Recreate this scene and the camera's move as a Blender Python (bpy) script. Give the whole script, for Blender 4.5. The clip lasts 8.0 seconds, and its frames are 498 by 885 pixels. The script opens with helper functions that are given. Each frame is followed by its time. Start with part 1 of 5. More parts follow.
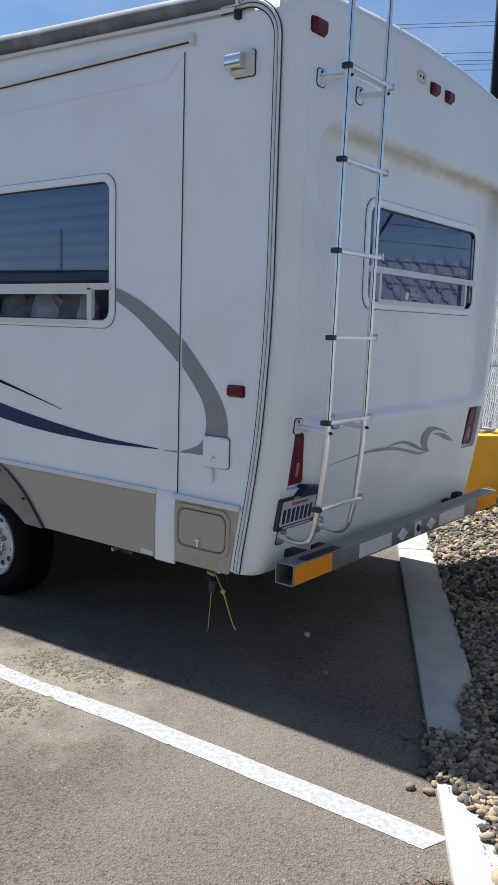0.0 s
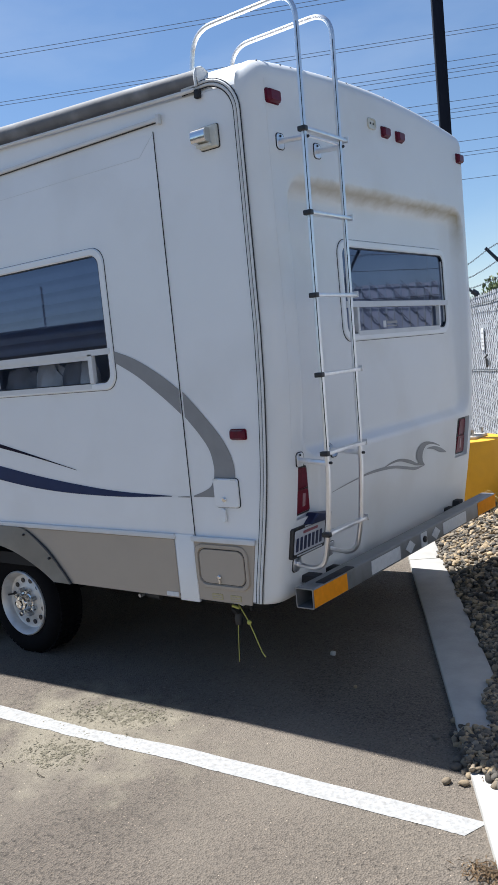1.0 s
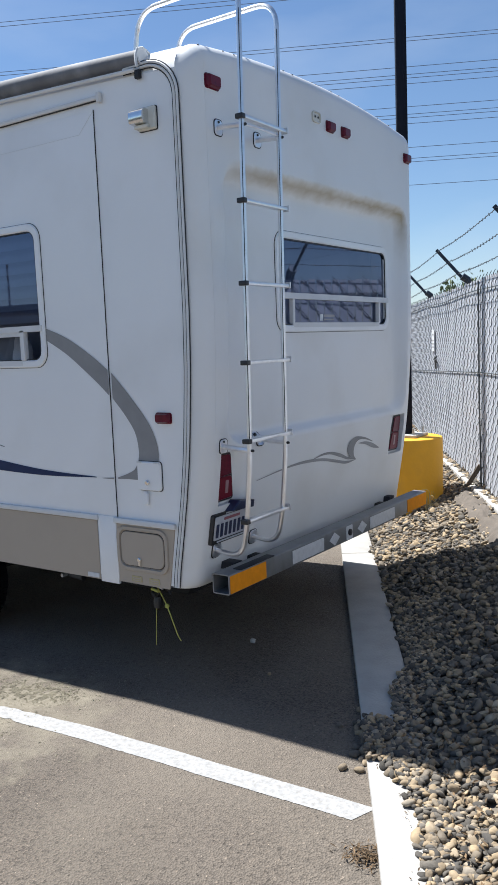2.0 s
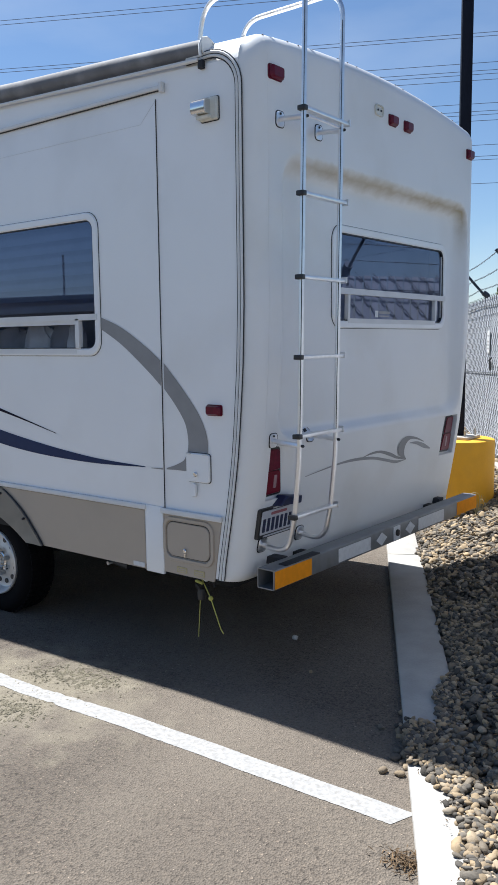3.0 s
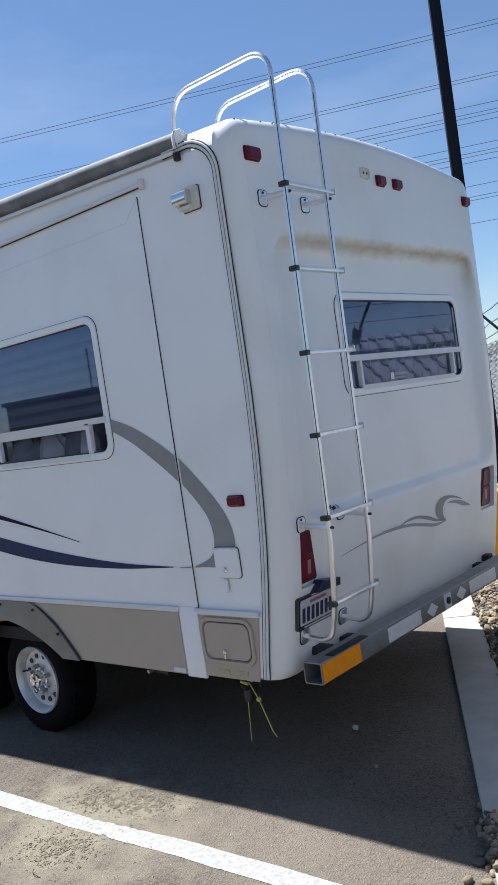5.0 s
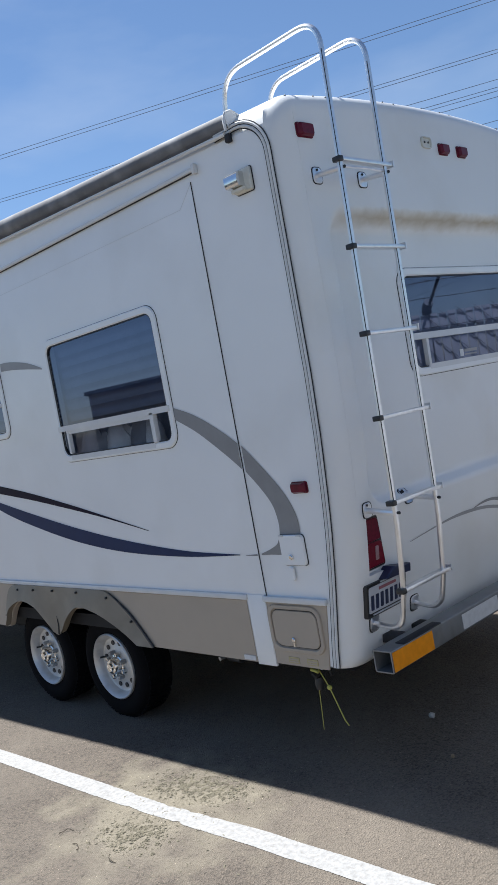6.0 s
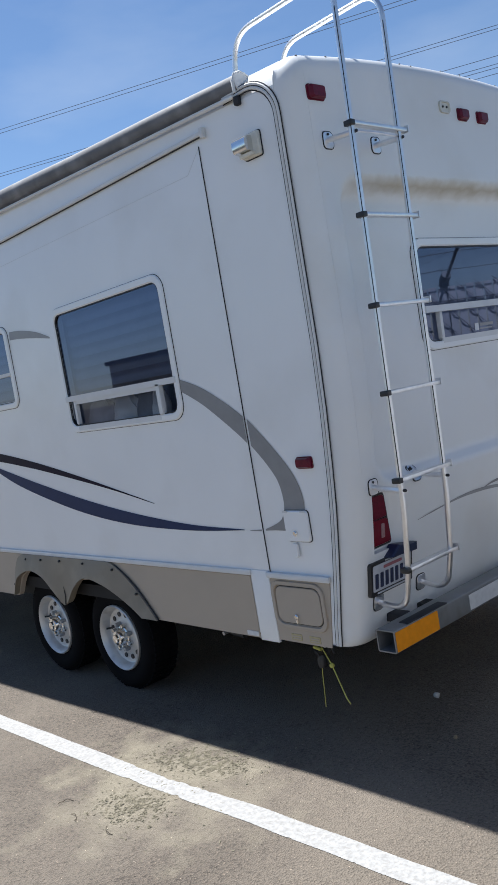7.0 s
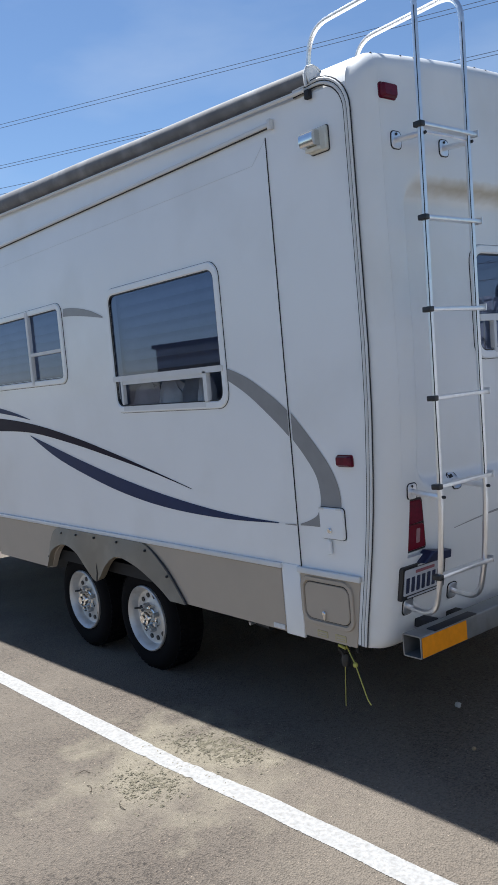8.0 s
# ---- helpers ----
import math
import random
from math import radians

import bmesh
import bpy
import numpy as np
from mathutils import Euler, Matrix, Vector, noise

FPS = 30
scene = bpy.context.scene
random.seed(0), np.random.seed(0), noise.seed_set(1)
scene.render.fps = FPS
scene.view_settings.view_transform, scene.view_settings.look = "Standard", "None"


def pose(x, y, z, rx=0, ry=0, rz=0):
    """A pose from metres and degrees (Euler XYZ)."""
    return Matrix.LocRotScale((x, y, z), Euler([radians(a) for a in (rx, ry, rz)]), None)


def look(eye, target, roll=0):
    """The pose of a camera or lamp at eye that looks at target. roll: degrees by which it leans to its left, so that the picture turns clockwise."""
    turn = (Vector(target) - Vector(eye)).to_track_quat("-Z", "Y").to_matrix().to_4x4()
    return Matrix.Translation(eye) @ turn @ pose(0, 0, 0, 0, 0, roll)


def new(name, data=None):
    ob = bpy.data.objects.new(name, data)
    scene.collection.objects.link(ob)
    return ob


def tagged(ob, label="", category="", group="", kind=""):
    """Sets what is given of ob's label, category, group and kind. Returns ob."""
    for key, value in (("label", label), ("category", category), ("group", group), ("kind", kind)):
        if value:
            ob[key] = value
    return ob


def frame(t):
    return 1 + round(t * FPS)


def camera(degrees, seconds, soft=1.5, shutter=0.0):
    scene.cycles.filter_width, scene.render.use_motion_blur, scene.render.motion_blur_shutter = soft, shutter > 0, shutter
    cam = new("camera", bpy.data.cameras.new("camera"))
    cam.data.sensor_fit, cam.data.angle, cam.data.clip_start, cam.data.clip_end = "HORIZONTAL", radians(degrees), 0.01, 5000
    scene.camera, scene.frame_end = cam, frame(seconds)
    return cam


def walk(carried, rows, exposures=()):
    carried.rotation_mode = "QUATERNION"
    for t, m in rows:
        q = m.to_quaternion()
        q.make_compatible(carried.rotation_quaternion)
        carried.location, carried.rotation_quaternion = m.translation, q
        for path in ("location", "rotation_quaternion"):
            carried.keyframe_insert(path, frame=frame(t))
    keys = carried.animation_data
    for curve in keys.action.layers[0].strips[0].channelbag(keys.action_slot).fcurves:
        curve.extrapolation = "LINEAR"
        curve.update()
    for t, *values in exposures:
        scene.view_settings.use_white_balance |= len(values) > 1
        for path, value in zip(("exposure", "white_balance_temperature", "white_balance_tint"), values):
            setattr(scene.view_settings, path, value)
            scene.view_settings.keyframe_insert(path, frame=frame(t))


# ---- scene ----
cam = camera(34.2, 8.0)
PATH = [
    (0, (1.994, -2.921, 1.685), (0.805, -1.339, 1.399), 1.7),
    (0.5, (2.083, -3.004, 1.729), (0.841, -1.449, 1.53), -3.4),
    (1, (2.133, -3.147, 1.767), (0.941, -1.555, 1.553), -5.5),
    (1.2, (2.166, -3.127, 1.778), (1.031, -1.496, 1.551), -5.6),
    (2.3, (2.321, -3.042, 1.716), (1.178, -1.418, 1.475), -1.4),
    (2.5, (2.307, -3.038, 1.716), (1.14, -1.432, 1.474), -1.1),
    (3, (2.274, -3.044, 1.718), (1.063, -1.472, 1.471), -0.6),
    (3.5, (2.203, -3.054, 1.747), (1.105, -1.393, 1.549), -2.8),
    (4, (2.155, -2.904, 1.759), (1.034, -1.25, 1.667), -6.3),
    (4.5, (2.157, -2.808, 1.779), (0.98, -1.193, 1.693), -8.4),
    (5, (2.235, -2.839, 1.796), (0.949, -1.309, 1.718), -8.4),
    (5.2, (2.271, -2.863, 1.804), (0.912, -1.397, 1.738), -8.0),
    (6.5, (2.252, -2.639, 1.803), (0.801, -1.269, 1.68), -10.7),
    (7, (2.254, -2.624, 1.793), (0.779, -1.282, 1.642), -9.6),
    (7.5, (2.252, -2.639, 1.792), (0.745, -1.334, 1.638), -7.3),
    (8, (2.256, -2.646, 1.794), (0.717, -1.377, 1.637), -5.1),
]
walk(cam, [(t, look(eye, target, roll)) for t, eye, target, roll in PATH], exposures=[(0.0, 0.93, 5950, 10), (1.0, 0.99, 5950, 10), (5.0, 0.99, 5950, 10), (6.5, 0.93, 5950, 10), (8.0, 0.93, 5950, 10)])

# ---- sky, sun ----
SUN_DIR = Vector((-0.55, 0.060, 1.0)).normalized()      # towards the sun
world = bpy.data.worlds.new("sky")
scene.world = world
world.use_nodes = True
wn = world.node_tree.nodes
wl = world.node_tree.links
sky = wn.new("ShaderNodeTexSky")
sky.sky_type = "NISHITA"
sky.sun_disc = False
sky.sun_elevation = math.asin(SUN_DIR.z)
sky.sun_rotation = math.atan2(SUN_DIR.x, SUN_DIR.y)
sky.air_density, sky.dust_density, sky.ozone_density = 1.0, 0.05, 2.9
# thin wisps of cloud
wtc = wn.new("ShaderNodeTexCoord")
wmap = wn.new("ShaderNodeMapping")
wmap.inputs["Scale"].default_value = (1.2, 1.2, 3.5)
wno = wn.new("ShaderNodeTexNoise")
wno.inputs["Scale"].default_value, wno.inputs["Detail"].default_value = 2.2, 6.0
wra = wn.new("ShaderNodeValToRGB")
wra.color_ramp.elements[0].position, wra.color_ramp.elements[1].position = 0.52, 0.85
wra.color_ramp.elements[1].color = (0.35, 0.35, 0.35, 1)
wmx = wn.new("ShaderNodeMixRGB")
wmx.inputs[2].default_value = (6.5, 7.0, 7.6, 1)
wl.new(wtc.outputs["Generated"], wmap.inputs[0])
wl.new(wmap.outputs[0], wno.inputs["Vector"])
wl.new(wno.outputs["Fac"], wra.inputs[0])
wl.new(wra.outputs[0], wmx.inputs[0])
wl.new(sky.outputs[0], wmx.inputs[1])
wl.new(wmx.outputs[0], wn["Background"].inputs[0])
wn["Background"].inputs[1].default_value = 0.058
sun = new("sun", bpy.data.lights.new("sun", "SUN"))
sun.data.energy, sun.data.angle, sun.data.color = 5.0, radians(0.53), (1.0, 0.95, 0.87)
sun.matrix_world = look(SUN_DIR * 30, (0, 0, 0))

# ---- materials ----
def material(name, base, rough=0.5, metal=0.0, vary=0.12, scale=6.0, bump=0.0, bump_scale=60.0, dirt=None, dirt_amount=0.0, dirt_scale=2.0, coat=0.0, island=0.0, random_ob=0.0, tones=(), shine=0.5):
    m = bpy.data.materials.new(name)
    m.use_nodes = True
    nt = m.node_tree
    bsdf = nt.nodes["Principled BSDF"]
    tc = nt.nodes.new("ShaderNodeTexCoord")
    def noisy(sc, detail=5.0):
        n = nt.nodes.new("ShaderNodeTexNoise")
        n.inputs["Scale"].default_value, n.inputs["Detail"].default_value = sc, detail
        nt.links.new(tc.outputs["Object"], n.inputs["Vector"])
        return n
    def ramp(src, a, b, ca, cb):
        r = nt.nodes.new("ShaderNodeValToRGB")
        r.color_ramp.elements[0].position, r.color_ramp.elements[1].position = a, b
        r.color_ramp.elements[0].color, r.color_ramp.elements[1].color = (*ca, 1), (*cb, 1)
        nt.links.new(src, r.inputs[0])
        return r
    n1 = noisy(scale)
    lo = [max(0, c * (1 - vary)) for c in base]
    hi = [min(1, c * (1 + vary)) for c in base]
    col = ramp(n1.outputs["Fac"], 0.3, 0.7, lo, hi).outputs[0]
    if dirt:
        n2 = noisy(dirt_scale, 8.0)
        mask = ramp(n2.outputs["Fac"], 0.5, 0.75, (0, 0, 0), (dirt_amount,) * 3)
        mix = nt.nodes.new("ShaderNodeMixRGB")
        mix.inputs[2].default_value = (*dirt, 1)
        nt.links.new(mask.outputs[0], mix.inputs[0])
        nt.links.new(col, mix.inputs[1])
        col = mix.outputs[0]
    if island or random_ob:
        src = nt.nodes.new("ShaderNodeNewGeometry").outputs["Random Per Island"] if island else nt.nodes.new("ShaderNodeObjectInfo").outputs["Random"]
        k = island or random_ob
        r = ramp(src, 0.0, 1.0, (1 - k, 1 - k, 1 - k), (1 + k * 0.8, 1 + k * 0.72, 1 + k * 0.6))
        for pos, tone in tones:
            r.color_ramp.elements.new(pos).color = (*tone, 1)
        mul = nt.nodes.new("ShaderNodeMixRGB")
        mul.blend_type = "MULTIPLY"
        mul.inputs[0].default_value = 1.0
        nt.links.new(col, mul.inputs[1])
        nt.links.new(r.outputs[0], mul.inputs[2])
        col = mul.outputs[0]
    nt.links.new(col, bsdf.inputs["Base Color"])
    rr = nt.nodes.new("ShaderNodeMapRange")
    rr.inputs["To Min"].default_value, rr.inputs["To Max"].default_value = max(0.02, rough * 0.85), min(1, rough * 1.15)
    nt.links.new(n1.outputs["Fac"], rr.inputs["Value"])
    nt.links.new(rr.outputs[0], bsdf.inputs["Roughness"])
    bsdf.inputs["Specular IOR Level"].default_value = shine
    bsdf.inputs["Metallic"].default_value = metal
    bsdf.inputs["Coat Weight"].default_value = coat
    if bump:
        b = nt.nodes.new("ShaderNodeBump")
        b.inputs["Strength"].default_value, b.inputs["Distance"].default_value = bump, 0.01
        nt.links.new(noisy(bump_scale, 6.0).outputs["Fac"], b.inputs["Height"])
        nt.links.new(b.outputs[0], bsdf.inputs["Normal"])
    return m


WHITE = material("white fibreglass", (0.803, 0.813, 0.815), 0.32, vary=0.03, scale=1.2, bump=0.02, bump_scale=5, dirt=(0.52, 0.50, 0.45), dirt_amount=0.28, dirt_scale=1.3, coat=0.15)
CAP = material("white gelcoat", (0.752, 0.757, 0.752), 0.36, vary=0.03, scale=1.0, bump=0.015, bump_scale=4, dirt=(0.52, 0.48, 0.40), dirt_amount=0.30, dirt_scale=1.6, coat=0.1)
BEIGE = material("beige skirt paint", (0.405, 0.347, 0.282), 0.42, vary=0.05, scale=3, bump=0.02, bump_scale=9, dirt=(0.22, 0.2, 0.17), dirt_amount=0.3, dirt_scale=3)
TRIM = material("white plastic trim", (0.66, 0.665, 0.66), 0.6, vary=0.05, scale=8)
ALU = material("aluminium", (0.80, 0.80, 0.81), 0.30, 0.9, vary=0.06, scale=25)
STEEL = material("galvanised steel", (0.42, 0.43, 0.44), 0.45, 0.75, vary=0.15, scale=18, dirt=(0.2, 0.18, 0.16), dirt_amount=0.4, dirt_scale=7)
BUMPER = material("grey painted bumper steel", (0.20, 0.205, 0.21), 0.45, 0.3, vary=0.12, scale=14, dirt=(0.12, 0.1, 0.08), dirt_amount=0.4, dirt_scale=9)
BLACK = material("black plastic", (0.018, 0.018, 0.02), 0.4, vary=0.2, scale=20)
DARK = material("dark underside", (0.012, 0.012, 0.013), 0.8, vary=0.3, scale=8)
GAP = material("dark gap sealant", (0.020, 0.021, 0.026), 0.75, vary=0.2, scale=20)
RUBBER = material("tyre rubber", (0.006, 0.006, 0.007), 0.9, shine=0.1, vary=0.25, scale=18, bump=0.1, bump_scale=90)
RIM = material("silver painted wheel", (0.64, 0.63, 0.61), 0.35, 0.35, vary=0.06, scale=20, dirt=(0.3, 0.26, 0.2), dirt_amount=0.35, dirt_scale=14)
CHROME = material("chrome", (0.75, 0.74, 0.72), 0.14, 1.0, vary=0.05, scale=15)
RED = material("red lamp lens", (0.110, 0.003, 0.018), 0.3, vary=0.25, scale=60, shine=0.3)
SMOKE = material("pinkish clear lens", (0.30, 0.19, 0.20), 0.3, vary=0.15, scale=60)
REDLENS = material("bright red lamp lens", (0.135, 0.004, 0.016), 0.3, vary=0.15, scale=60, shine=0.3)
CLEARLENS = material("milky clear lens", (0.62, 0.60, 0.52), 0.25, vary=0.08, scale=30, coat=0.4)
ORANGE = material("orange reflective tape", (0.75, 0.27, 0.012), 0.8, vary=0.08, scale=30, shine=0.1)
SILVERTAPE = material("silver reflective tape", (0.60, 0.61, 0.62), 0.4, vary=0.08, scale=40)
GREYDECAL = material("grey vinyl stripe", (0.275, 0.272, 0.27), 0.4, vary=0.06, scale=12, shine=0.2)
LIGHTDECAL = material("light grey vinyl stripe", (0.32, 0.32, 0.32), 0.4, vary=0.06, scale=12, shine=0.2)
BLUEDECAL = material("slate blue vinyl stripe", (0.028, 0.041, 0.098), 0.42, vary=0.08, scale=12, shine=0.1)
MAROONDECAL = material("dark maroon vinyl stripe", (0.009, 0.006, 0.022), 0.42, vary=0.08, scale=12, shine=0.08)
YELLOW = material("yellow painted concrete", (0.72, 0.36, 0.010), 0.65, vary=0.08, scale=5, bump=0.15, bump_scale=40, dirt=(0.35, 0.2, 0.05), dirt_amount=0.35, dirt_scale=5)
CONCRETE = material("pale concrete", (0.375, 0.362, 0.335), 0.85, vary=0.10, scale=9, bump=0.25, bump_scale=70, dirt=(0.33, 0.30, 0.26), dirt_amount=0.5, dirt_scale=5)
POLE = material("black painted pole", (0.003, 0.005, 0.013), 0.6, shine=0.2, vary=0.15, scale=8)
PAINT = material("white road paint", (0.335, 0.33, 0.318), 0.85, vary=0.2, scale=45, bump=0.22, bump_scale=120, dirt=(0.20, 0.18, 0.155), dirt_amount=0.55, dirt_scale=75)
SLAT = material("pale grey privacy slat", (0.50, 0.52, 0.56), 0.5, vary=0.06, scale=12, island=0.08)
WIRE = material("galvanised fence wire", (0.09, 0.095, 0.10), 0.5, 0.6, vary=0.15, scale=30)
ARM = material("dark weathered steel", (0.055, 0.065, 0.08), 0.55, 0.5, vary=0.2, scale=20)
SOIL = material("brown grey soil", (0.16, 0.135, 0.105), 0.95, vary=0.25, scale=14, bump=0.5, bump_scale=50, dirt=(0.09, 0.075, 0.06), dirt_amount=0.6, dirt_scale=6)
STONES = material("river stones", (0.190, 0.166, 0.132), 0.85, vary=0.3, scale=22, bump=0.35, bump_scale=70, island=0.7, tones=((0.22, (0.45, 0.46, 0.49)), (0.45, (0.78, 0.77, 0.76)), (0.64, (1.26, 1.10, 0.88)), (0.82, (1.95, 1.66, 1.22))))
STONE = material("river stone", (0.190, 0.166, 0.132), 0.85, vary=0.3, scale=22, bump=0.35, bump_scale=70, random_ob=0.7, tones=((0.22, (0.45, 0.46, 0.49)), (0.45, (0.78, 0.77, 0.76)), (0.64, (1.26, 1.10, 0.88)), (0.82, (1.95, 1.66, 1.22))))
PALESTONE = material("pale stone", (0.48, 0.46, 0.43), 0.85, vary=0.2, scale=22, bump=0.3, bump_scale=70)
LEAF = material("green leaf", (0.16, 0.19, 0.07), 0.6, vary=0.35, scale=4, island=0.3)
BARK = material("grey brown bark", (0.12, 0.09, 0.065), 0.9, vary=0.25, scale=12, bump=0.4, bump_scale=30)
CABLE = material("dark power cable", (0.17, 0.21, 0.28), 0.6, vary=0.1)
DRY = material("dry straw", (0.42, 0.34, 0.17), 0.8, vary=0.2, scale=20)
TWIG = material("dark dry twig", (0.06, 0.045, 0.03), 0.9, vary=0.2, scale=20)
MUD = material("dried tan mud", (0.21, 0.186, 0.13), 0.95, vary=0.2, scale=30)
LITTER = material("dry brown leaves", (0.16, 0.105, 0.055), 0.9, vary=0.3, scale=20, island=0.4)
YARN = material("yellow cord", (0.46, 0.45, 0.10), 0.7, vary=0.1, scale=30)
CLOTH = material("pale grey cloth", (0.33, 0.33, 0.34), 0.9, vary=0.2, scale=6, bump=0.3, bump_scale=12)
PALECLOTH = material("off-white cloth", (0.80, 0.78, 0.74), 0.9, vary=0.15, scale=8, bump=0.4, bump_scale=14)
BLIND = material("dusty blue grey blind", (0.50, 0.53, 0.60), 0.7, vary=0.1, scale=5)
RIDGE = material("hard grey brown soil", (0.12, 0.10, 0.08), 0.95, vary=0.2, scale=18, bump=0.5, bump_scale=60, dirt=(0.12, 0.1, 0.08), dirt_amount=0.6, dirt_scale=12)
STUCCO = material("beige stucco", (0.40, 0.36, 0.30), 0.9, vary=0.08, scale=3, bump=0.2, bump_scale=40)
ROOFING = material("grey roofing", (0.16, 0.16, 0.17), 0.85, vary=0.15, scale=5)
PLATEWHITE = material("plate enamel", (0.48, 0.50, 0.54), 0.35, vary=0.05, scale=30)
NAVY = material("navy plastic", (0.02, 0.028, 0.07), 0.4, vary=0.15, scale=20)
REDINK = material("red script ink", (0.30, 0.11, 0.13), 0.5, vary=0.1, scale=20)
LABEL = material("yellowed label", (0.42, 0.36, 0.20), 0.6, vary=0.1, scale=40)
AWNING = material("weathered grey awning vinyl", (0.145, 0.148, 0.158), 0.75, vary=0.2, scale=7, bump=0.15, bump_scale=25, dirt=(0.40, 0.41, 0.42), dirt_amount=0.5, dirt_scale=5)


def asphalt_material():
    m = bpy.data.materials.new("worn asphalt")
    m.use_nodes = True
    nt = m.node_tree
    L = nt.links.new
    bsdf = nt.nodes["Principled BSDF"]
    bsdf.inputs["Roughness"].default_value = 0.9
    tc = nt.nodes.new("ShaderNodeTexCoord")
    def noisy(sc, d=6.0):
        n = nt.nodes.new("ShaderNodeTexNoise")
        n.inputs["Scale"].default_value, n.inputs["Detail"].default_value = sc, d
        L(tc.outputs["Object"], n.inputs["Vector"])
        return n.outputs["Fac"]
    def ramp(src, stops):
        r = nt.nodes.new("ShaderNodeValToRGB")
        e = r.color_ramp.elements
        while len(e) < len(stops):
            e.new(0.5)
        for k, (p, c) in enumerate(stops):
            e[k].position, e[k].color = p, (*c, 1)
        L(src, r.inputs[0])
        return r.outputs[0]
    def mix(kind, f, a, b):
        x = nt.nodes.new("ShaderNodeMixRGB")
        x.blend_type = kind
        if isinstance(f, float):
            x.inputs[0].default_value = f
        else:
            L(f, x.inputs[0])
        L(a, x.inputs[1])
        if isinstance(b, tuple):
            x.inputs[2].default_value = (*b, 1)
        else:
            L(b, x.inputs[2])
        return x.outputs[0]
    col = ramp(noisy(1.3), [(0.3, (0.110, 0.091, 0.072)), (0.7, (0.148, 0.123, 0.097))])
    v = nt.nodes.new("ShaderNodeTexVoronoi")
    v.inputs["Scale"].default_value = 130.0
    L(tc.outputs["Object"], v.inputs["Vector"])
    grain = ramp(v.outputs["Color"], [(0.08, (0.45, 0.44, 0.43)), (0.5, (0.98, 0.98, 0.98)), (0.9, (1.15, 1.12, 1.08)), (1.0, (2.4, 2.3, 2.2))])
    col = mix("MULTIPLY", 1.0, col, grain)
    pits = ramp(noisy(38.0, 8.0), [(0.30, (0.35, 0.34, 0.33)), (0.42, (1, 1, 1))])
    col = mix("MULTIPLY", 0.8, col, pits)
    # windblown sand lies in a patch beside the painted line
    sub = nt.nodes.new("ShaderNodeVectorMath")
    sub.operation = "SUBTRACT"
    sub.inputs[1].default_value = (-0.95, -0.62, 0)
    L(tc.outputs["Object"], sub.inputs[0])
    mul = nt.nodes.new("ShaderNodeVectorMath")
    mul.operation = "MULTIPLY"
    mul.inputs[1].default_value = (0.62, 0.80, 0)
    L(sub.outputs[0], mul.inputs[0])
    ln = nt.nodes.new("ShaderNodeVectorMath")
    ln.operation = "LENGTH"
    L(mul.outputs[0], ln.inputs[0])
    add = nt.nodes.new("ShaderNodeMath")
    add.operation = "MULTIPLY_ADD"
    L(noisy(4.0), add.inputs[0])
    add.inputs[1].default_value = 1.1
    L(ln.outputs["Value"], add.inputs[2])
    sand = ramp(add.outputs[0], [(0.70, (0.85, 0.85, 0.85)), (1.35, (0, 0, 0))])
    bw = nt.nodes.new("ShaderNodeRGBToBW")
    L(sand, bw.inputs[0])
    sandcol = ramp(noisy(30.0), [(0.3, (0.200, 0.175, 0.124)), (0.7, (0.275, 0.243, 0.178))])
    col = mix("MIX", bw.outputs[0], col, sandcol)
    dust = ramp(noisy(0.9, 4.0), [(0.40, (0, 0, 0)), (0.68, (0.6, 0.6, 0.6))])
    bw2 = nt.nodes.new("ShaderNodeRGBToBW")
    L(dust, bw2.inputs[0])
    col = mix("MIX", bw2.outputs[0], col, (0.198, 0.169, 0.132))
    # sparse chips of pale aggregate and dark pock marks
    w = nt.nodes.new("ShaderNodeTexVoronoi")
    w.inputs["Scale"].default_value = 34.0
    L(tc.outputs["Object"], w.inputs["Vector"])
    col = mix("MULTIPLY", 1.0, col, ramp(w.outputs["Distance"], [(0.05, (3.2, 3.1, 3.0)), (0.075, (1, 1, 1))]))
    pock = ramp(noisy(85.0, 3.0), [(0.30, (0.28, 0.27, 0.26)), (0.37, (1, 1, 1))])
    col = mix("MULTIPLY", 0.85, col, pock)
    L(col, bsdf.inputs["Base Color"])
    b = nt.nodes.new("ShaderNodeBump")
    b.inputs["Strength"].default_value, b.inputs["Distance"].default_value = 0.7, 0.009
    L(mix("ADD", 0.6, v.outputs["Distance"], noisy(45.0, 8.0)), b.inputs["Height"])
    L(b.outputs[0], bsdf.inputs["Normal"])
    return m


def glass_material(name, tint, gloss=1.52):
    m = bpy.data.materials.new(name)
    m.use_nodes = True
    nt = m.node_tree
    nt.nodes.remove(nt.nodes["Principled BSDF"])
    out = nt.nodes["Material Output"]
    tr = nt.nodes.new("ShaderNodeBsdfTransparent")
    tr.inputs[0].default_value = (*tint, 1)
    gl = nt.nodes.new("ShaderNodeBsdfGlossy")
    gl.inputs["Roughness"].default_value = 0.015
    gl.inputs["Color"].default_value = (0.58, 0.65, 0.92, 1)
    fr = nt.nodes.new("ShaderNodeFresnel")
    fr.inputs[0].default_value = gloss
    mx = nt.nodes.new("ShaderNodeMixShader")
    nt.links.new(fr.outputs[0], mx.inputs[0])
    nt.links.new(tr.outputs[0], mx.inputs[1])
    nt.links.new(gl.outputs[0], mx.inputs[2])
    nt.links.new(mx.outputs[0], out.inputs[0])
    return m


